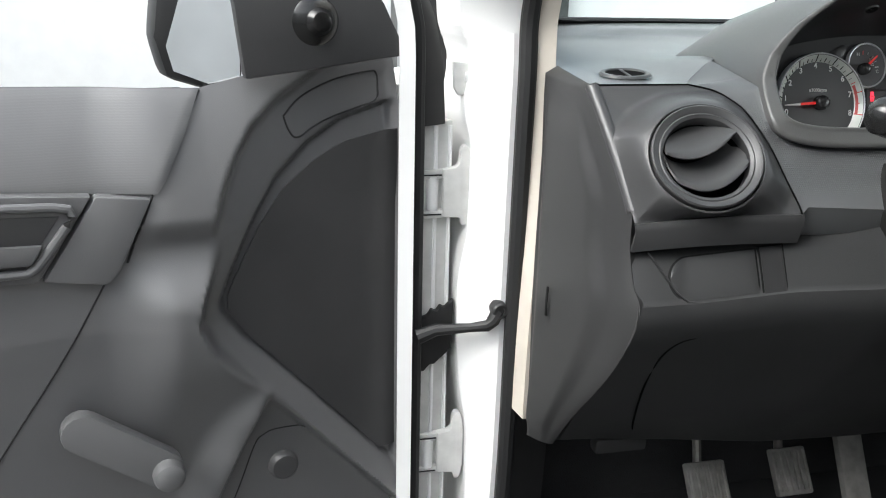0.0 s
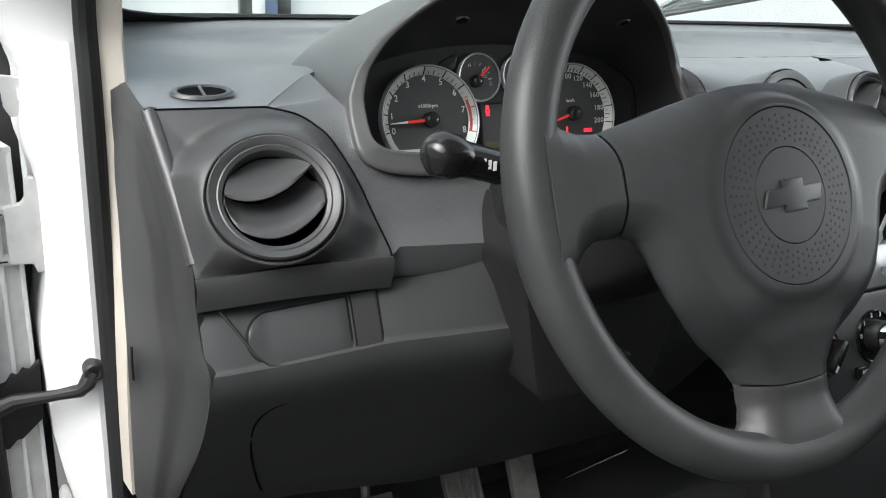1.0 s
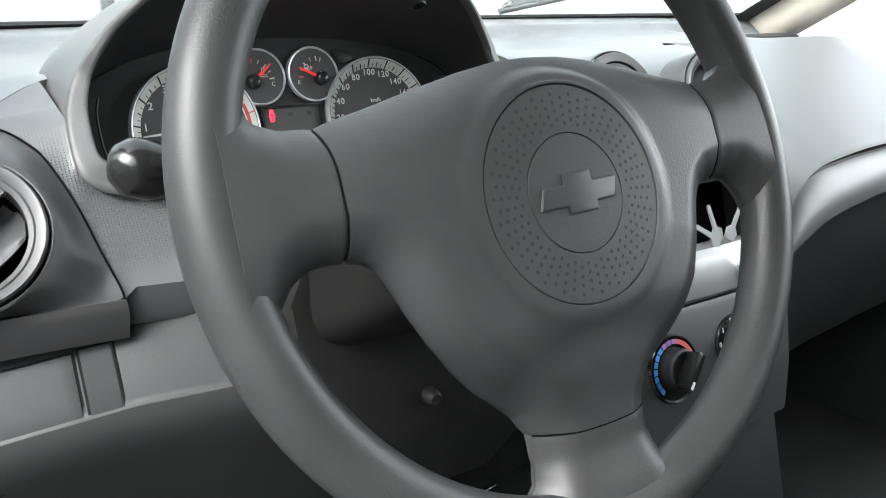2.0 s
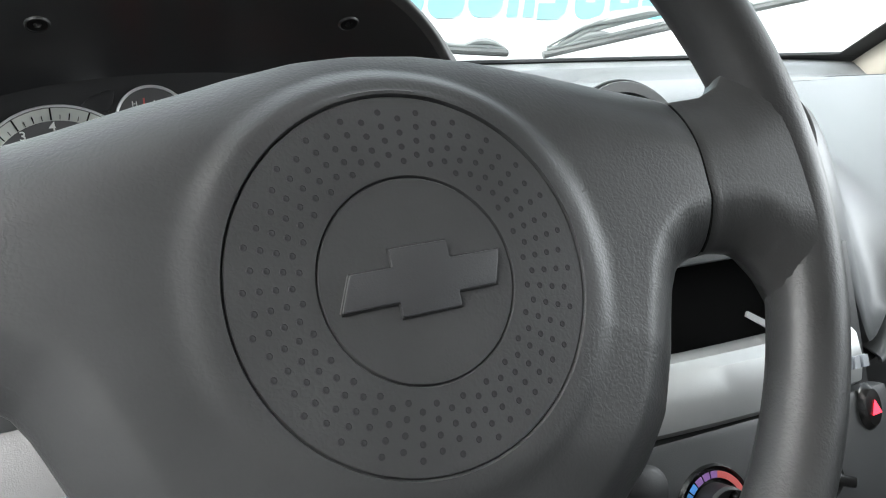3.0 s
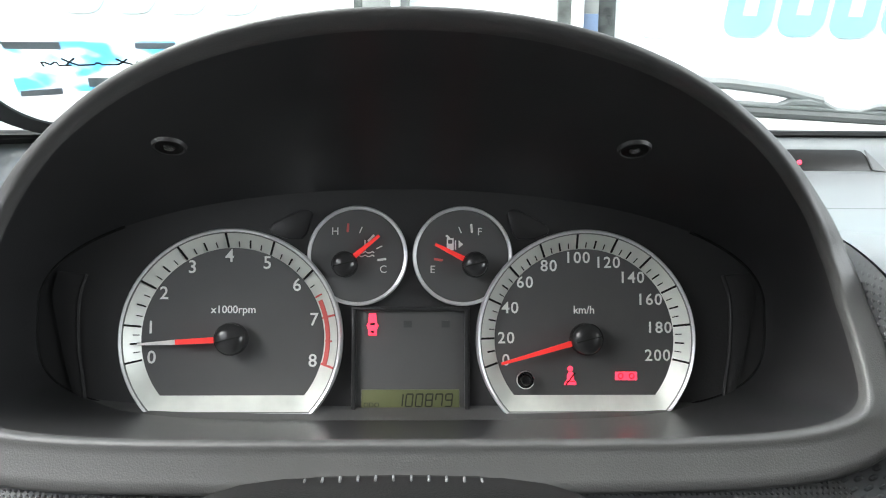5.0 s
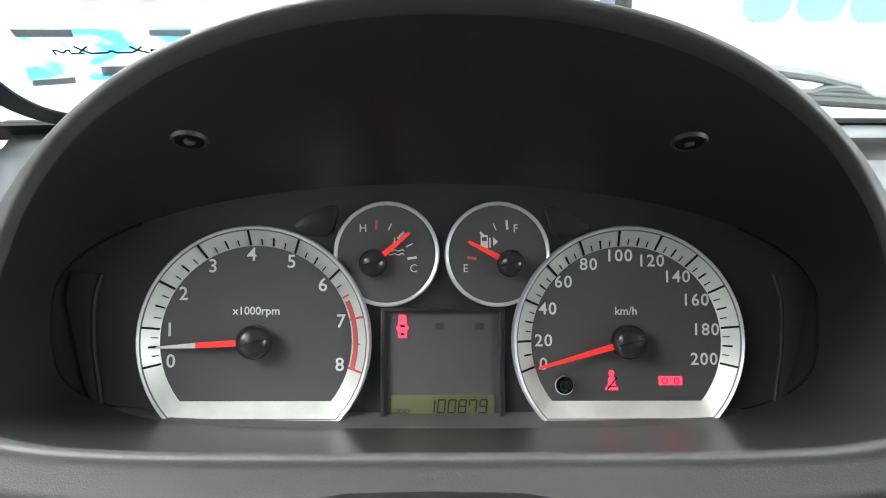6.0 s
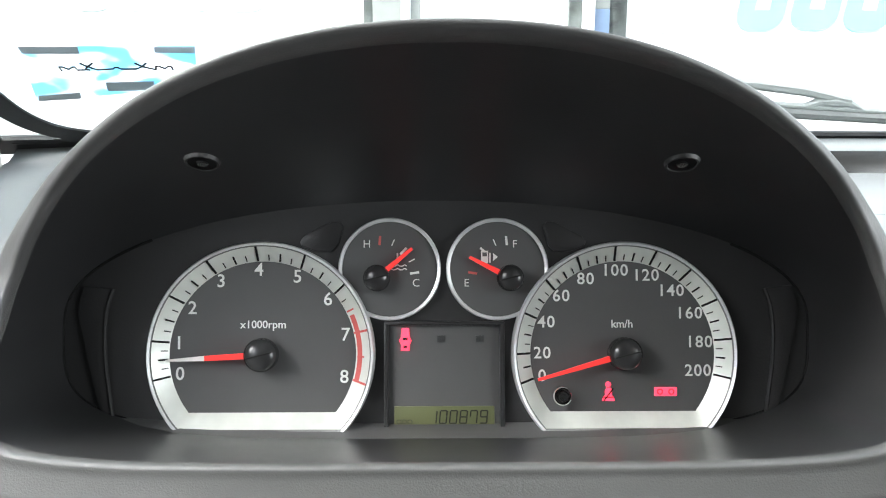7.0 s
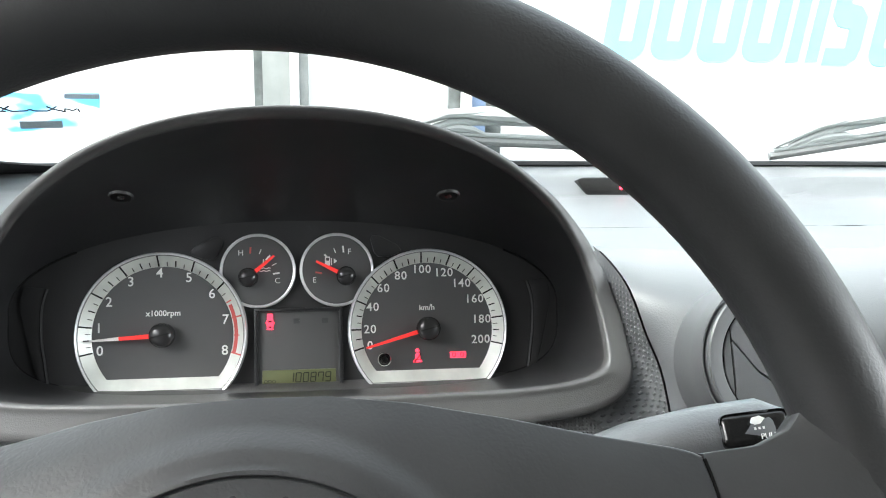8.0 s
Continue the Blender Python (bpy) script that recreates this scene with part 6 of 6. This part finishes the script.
for s in (-1, 1):
    low = LOW_EDGES[0] if s > 0 else LOW_EDGES[1]
    rings = []
    for k in range(17):
        u = s * lerp(0.1202, 0.1570, k / 16)
        lo_, hi_ = edge_at([p for p in low if abs(p[0]) > 0.112], u), edge_at([p for p in TOP_EDGE if p[0] * s > 0.10], u)
        rings.append([(u, lerp(hi_, lo_, q)) for q in across])
    rings.append([(s * 0.168, lerp(hi_, lo_, q)) for q in across])
    spoke(rings)
rings = []
for k in range(15):
    v = lerp(-0.1262, -0.1575, k / 14)
    half = edge_at([p for p in LOW_EDGE if p[1] < -0.11], v, 1)
    rings.append([(lerp(-half, half, q), v - 0.0022 * (1 - k / 14) * (1 - (2 * q - 1) ** 2) + 0.0022 * (1 - k / 14)) for q in across])
rings.append([(lerp(-half, half, q), -0.170) for q in across])
spoke(rings)
SEAMS = ([(-0.1201, lerp(0.0330, -0.0245, j / 30)) for j in range(31)], [(0.1199, lerp(0.0383, -0.0165, j / 30)) for j in range(31)], [(lerp(-0.0362, 0.0362, j / 30), -0.1276 + 0.0030 * (2 * j / 30 - 1) ** 2) for j in range(31)])
for line in SEAMS:
    part("seam", tube([(x, y, skin(x, y) + 0.0001) for x, y in line], 0.0006, n=6), M_VOID, wheel)
part("hub_back", lathe([(0.052, 0.0), (0.050, -0.022), (0.045, -0.045), (0.04, -0.05)], Matrix.Translation((0, -0.035, 0)), 40), M_BLACK, wheel)

# column cover and stalks
column = thing("steering_column", "black plastic steering column cover, darkened for shade", "steering column")
rows = []
for y, top, bot, hw in ((0.035, 0.930, 0.885, 0.046), (0.06, 0.938, 0.860, 0.058), (0.105, 0.9400, 0.830, 0.073), (0.150, 0.9405, 0.805, 0.080), (0.172, 0.9386, 0.795, 0.080), (0.179, 0.933, 0.790, 0.079), (0.21, 0.918, 0.785, 0.072), (0.26, 0.90, 0.78, 0.07)):
    rows.append([(hw * math.copysign(abs(math.cos(b)) ** 0.5, math.cos(b)), y, lerp(bot, top, 0.5 + 0.5 * math.copysign(abs(math.sin(b)) ** 0.55, math.sin(b))) - 0.006 * math.cos(b) ** 2) for b in np.linspace(0, 2 * math.pi, 41)[:-1]])
part("shroud", grid(rows, closed=True, cap=True), M_SHROUD, column)
# row of pale dashes that imitate glints along the column's upper edge
for k in range(23):
    f = lerp(-1, 1, k / 22)
    part("edge_glint", box(-0.0004, 0.0004, -0.0016, 0.0012, -0.0004, 0.0007, bevel=0.0003, seg=1, m=Matrix.Translation((0.056 * f, 0.170, 0.9390 - 0.0085 * abs(f) ** 2.6))), M_EDGEGLINT, column)
part("lower_box", prism([(-0.068, 0.895), (-0.078, 0.882), (-0.088, 0.858), (-0.084, 0.830), (-0.077, 0.792), (-0.068, 0.752), (-0.060, 0.742), (0.052, 0.742), (0.085, 0.86), (0.080, 0.895)], 0.0, 0.13, frame_matrix((0, 0.25, 0), (1, 0, 0), (0, 0, 1), (0, -1, 0)), bevel=0.006), M_SHROUD, column)
part("lock_barrel", lathe([(0.0, 0.012), (0.004, 0.012), (0.006, 0.009), (0.006, 0.0)], frame_matrix((0.010, 0.121, 0.773), (1, 0, 0), (0, 0, 1), (0, -1, 0)), 24), M_SHROUD, column)

ls = thing("indicator_stalk", "glossy black indicator stalk with a round end", "stalk")
part("stem", tube([(-0.06, 0.112, 0.928), (-0.105, 0.108, 0.938), (-0.135, 0.104, 0.944), (-0.160, 0.101, 0.951)], [0.010, 0.011, 0.0115, 0.012], n=18), M_GLOSSBLACK, ls)
part("end_cap", tube([(-0.158, 0.101, 0.950), (-0.166, 0.100, 0.9525), (-0.178, 0.099, 0.956), (-0.184, 0.098, 0.958), (-0.1865, 0.098, 0.9585)], [0.012, 0.0148, 0.0145, 0.0095, 0.003], n=22), M_GLOSSBLACK, ls)
part("ring_mark", tube([(-0.128, 0.105, 0.9425), (-0.131, 0.1046, 0.9432)], 0.0122, n=18), M_BLACK, ls)
for k in range(3):
    part("print", box(-0.0012, 0.0012, -0.0003, 0.0003, -0.003, 0.003, bevel=0, m=Matrix.Translation((-0.139 - 0.004 * k, 0.0915, 0.9465 + 0.0012 * k))), M_PRINT, ls)

rs = thing("wiper_stalk", "grey and black wiper stalk with white symbols", "stalk")
part("stem", tube([(0.06, 0.090, 0.930), (0.095, 0.078, 0.950), (0.122, 0.070, 0.9635), (0.144, 0.064, 0.970), (0.164, 0.061, 0.9735), (0.1735, 0.060, 0.974)], [0.009, 0.0095, 0.0105, 0.0115, 0.0115, 0.006], n=18, flat=0.75), M_DASHTOP, rs)
part("black_end", box(-0.0115, 0.0115, -0.0064, 0.0046, -0.0014, 0.0022, bevel=0.0032, seg=5, m=frame_matrix((0.1575, 0.0545, 0.9762), Vector((1, -0.08, 0.12)).normalized(), Vector((0, 0.55, 0.83)), Vector((0, -0.83, 0.55)))), M_GLOSSBLACK, rs)
em2 = frame_matrix((0.1575, 0.0517, 0.9782), Vector((1, -0.08, 0.12)).normalized(), Vector((0, 0.55, 0.83)), Vector((0, -0.83, 0.55)))
part("wiper_symbol", prism([(-0.0026, 0.0006), (-0.0018, 0.0022), (0.0006, 0.0026), (0.0024, 0.0016), (0.0008, 0.0), (-0.0010, -0.0002)], 0.0, 0.0003, em2), M_PRINT, rs)
for q in range(3):
    part("wiper_symbol", box(-0.0003, 0.0003, -0.0004, 0.0004, 0, 0.0003, bevel=0, m=em2 @ Matrix.Translation((-0.0012 + 0.0014 * q, -0.0014, 0))), M_PRINT, rs)
writing("PULL", 0.0026, em2 @ Matrix.Translation((0.003, -0.0042, 0.0002)), M_PRINT, rs, "print")

# ---------------------------------------------------------------- footwell
def pedal(name, label, x, y, z, w, h, ribs, lean=35):
    t = thing(name, label, "pedal", "pedals")
    m = pose(x, y, z, -lean, 0, 0)
    part("pad", box(-w / 2, w / 2, -0.006, 0.006, -h, 0, bevel=0.004, m=m), M_PEDAL, t)
    for k in range(ribs):
        u = lerp(-w / 2 + 0.005, w / 2 - 0.005, k / max(ribs - 1, 1))
        part("rib", box(u - 0.0016, u + 0.0016, -0.009, -0.005, -h + 0.006, -0.005, bevel=0.0008, seg=1, m=m), M_PEDAL, t)
    part("arm", tube([(x, y + 0.01, z - 0.02), (x + 0.004, y + 0.03, z + 0.03), (x + 0.004, y + 0.05, z + 0.16)], 0.006, n=8), M_METAL, t)
    return t


pedal("clutch_pedal", "ribbed rubber clutch pedal on a steel arm", -0.067, 0.438, 0.455, 0.056, 0.060, 6)
pedal("brake_pedal", "ribbed rubber brake pedal on a steel arm", 0.060, 0.448, 0.456, 0.052, 0.062, 6)
pedal("accelerator_pedal", "long smooth worn accelerator pedal", 0.134, 0.430, 0.487, 0.038, 0.095, 0, lean=28)
latch = thing("bonnet_release", "black bonnet release lever under the dash", "lever")
part("lever", box(-0.262, -0.200, 0.345, 0.365, 0.540, 0.558, bevel=0.005), M_BLACK, latch)
scrap = thing("metal_strip", "thin bright strip lying in the footwell", "strip")
part("strip", box(-0.004, 0.004, -0.05, 0.05, 0, 0.002, bevel=0.0008, m=pose(0.25, 0.40, 0.44, -40, 0, 40)), M_CHROME, scrap)

# ---------------------------------------------------------------- on and behind the windscreen
sticker = thing("windscreen_sticker", "pale blue and grey paper sticker seen from behind", "sticker")
GM = frame_matrix((0, 0.70, 1.0), (1, 0, 0), Vector((0, -0.865, 0.5)), Vector((0, -0.5, -0.865)))


def gl(x, z):
    """Windscreen coordinates of a place at height z."""
    return (x, (z - 1.0) / 0.5)


part("paper", prism([gl(-0.312, 1.034), gl(-0.180, 1.046), gl(-0.166, 1.076), gl(-0.290, 1.075)], 0.006, 0.0066, GM), M_STICKBLUE, sticker)
part("grey_field", prism([gl(-0.197, 1.0715), gl(-0.1685, 1.0715), gl(-0.1665, 1.0755), gl(-0.195, 1.0755)], 0.0068, 0.0072, GM), M_STICKGREY, sticker)
part("grey_field", prism([gl(-0.290, 1.0705), gl(-0.250, 1.0705), gl(-0.248, 1.0755), gl(-0.290, 1.0755)], 0.0068, 0.0072, GM), M_STICKGREY, sticker)
part("grey_field", prism([gl(-0.250, 1.043), gl(-0.213, 1.044), gl(-0.210, 1.051), gl(-0.247, 1.050)], 0.0068, 0.0072, GM), M_STICKGREY, sticker)
part("grey_field", prism([gl(-0.310, 1.0345), gl(-0.275, 1.037), gl(-0.272, 1.042), gl(-0.307, 1.039)], 0.0068, 0.0072, GM), M_STICKGREY, sticker)
for line in (((335, 226), (335, 205), (352, 205), (378, 218), (408, 205), (420, 205), (420, 222), (490, 220)),
             ((462, 185), (490, 203), (530, 220), (620, 215), (632, 207), (650, 207), (662, 215), (745, 215), (785, 200), (815, 184)),
             ((530, 184), (490, 203), (470, 215)), ((755, 184), (785, 202), (850, 218)),
             ((850, 218), (857, 198), (875, 200), (902, 212), (925, 199), (940, 199), (940, 218))):
    part("dark_mark", tube([GM @ Vector((-0.273 + (a - 330) * 0.000135, 2 * (0.0614 + (205 - b) * 0.000135), 0.007)) for a, b in line], 0.0007, n=6), M_TICK, sticker)


def wiper(name, x0, y0, z0, x1, y1, z1, group="wipers"):
    t = thing(name, "grey metal windscreen wiper with a black rubber blade", "wiper", group)
    a, b = Vector((x0, y0, z0)), Vector((x1, y1, z1))

    def at(f, up):
        return a.lerp(b, f) + Vector((0, -0.010 - 0.20 * up, up))

    part("arm", tube([at(0.01, 0.010), at(0.12, 0.026), at(0.24, 0.031), at(0.32, 0.028), at(0.38, 0.0270)], [0.003, 0.007, 0.0085, 0.009, 0.006], n=10, flat=0.7), M_WIPERGREY, t)
    part("yoke", tube([at(0.18, 0.0265), at(0.25, 0.0272), at(0.35, 0.0272), at(0.395, 0.023)], [0.007, 0.0125, 0.0125, 0.007], n=10, flat=0.6), M_WIPERGREY, t)
    part("bridge", tube([at(0.05, 0.008), at(0.14, 0.019), at(0.30, 0.023), at(0.48, 0.024), at(0.60, 0.021), at(0.72, 0.014)], [0.003, 0.004, 0.0055, 0.0055, 0.0055, 0.004], n=8), M_WIPERGREY, t)
    for f in (0.16, 0.68, 0.90):
        part("claw", tube([at(f - 0.09, 0.005), at(f - 0.04, 0.0115), at(f, 0.013), at(f + 0.04, 0.0115), at(f + 0.09, 0.005)], [0.002, 0.0035, 0.005, 0.0035, 0.002], n=8), M_WIPERGREY, t)
    part("blade", tube([at(0, 0.0), at(0.5, 0.001), at(1, 0.0)], 0.0048, n=8), M_WIPER, t)
    part("blade_rail", tube([at(0.01, 0.0065), at(0.5, 0.0075), at(0.99, 0.0055)], 0.0026, n=8), M_WIPERGREY, t)
    part("bolt", lathe([(0, 0.0015), (0.0026, 0.001), (0.0032, 0)], frame_matrix(at(0.315, 0.027) + Vector((0, -0.009, 0.0)), (1, 0, 0), (0, 0.4, 0.9), (0, -0.9, 0.4)), 14), M_BLACK, t)
    return t


wiper("wiper", 0.10, 0.672, 1.028, 0.455, 0.700, 1.010)
wiper("wiper", 0.515, 0.710, 1.0065, 0.897, 0.620, 1.0776)
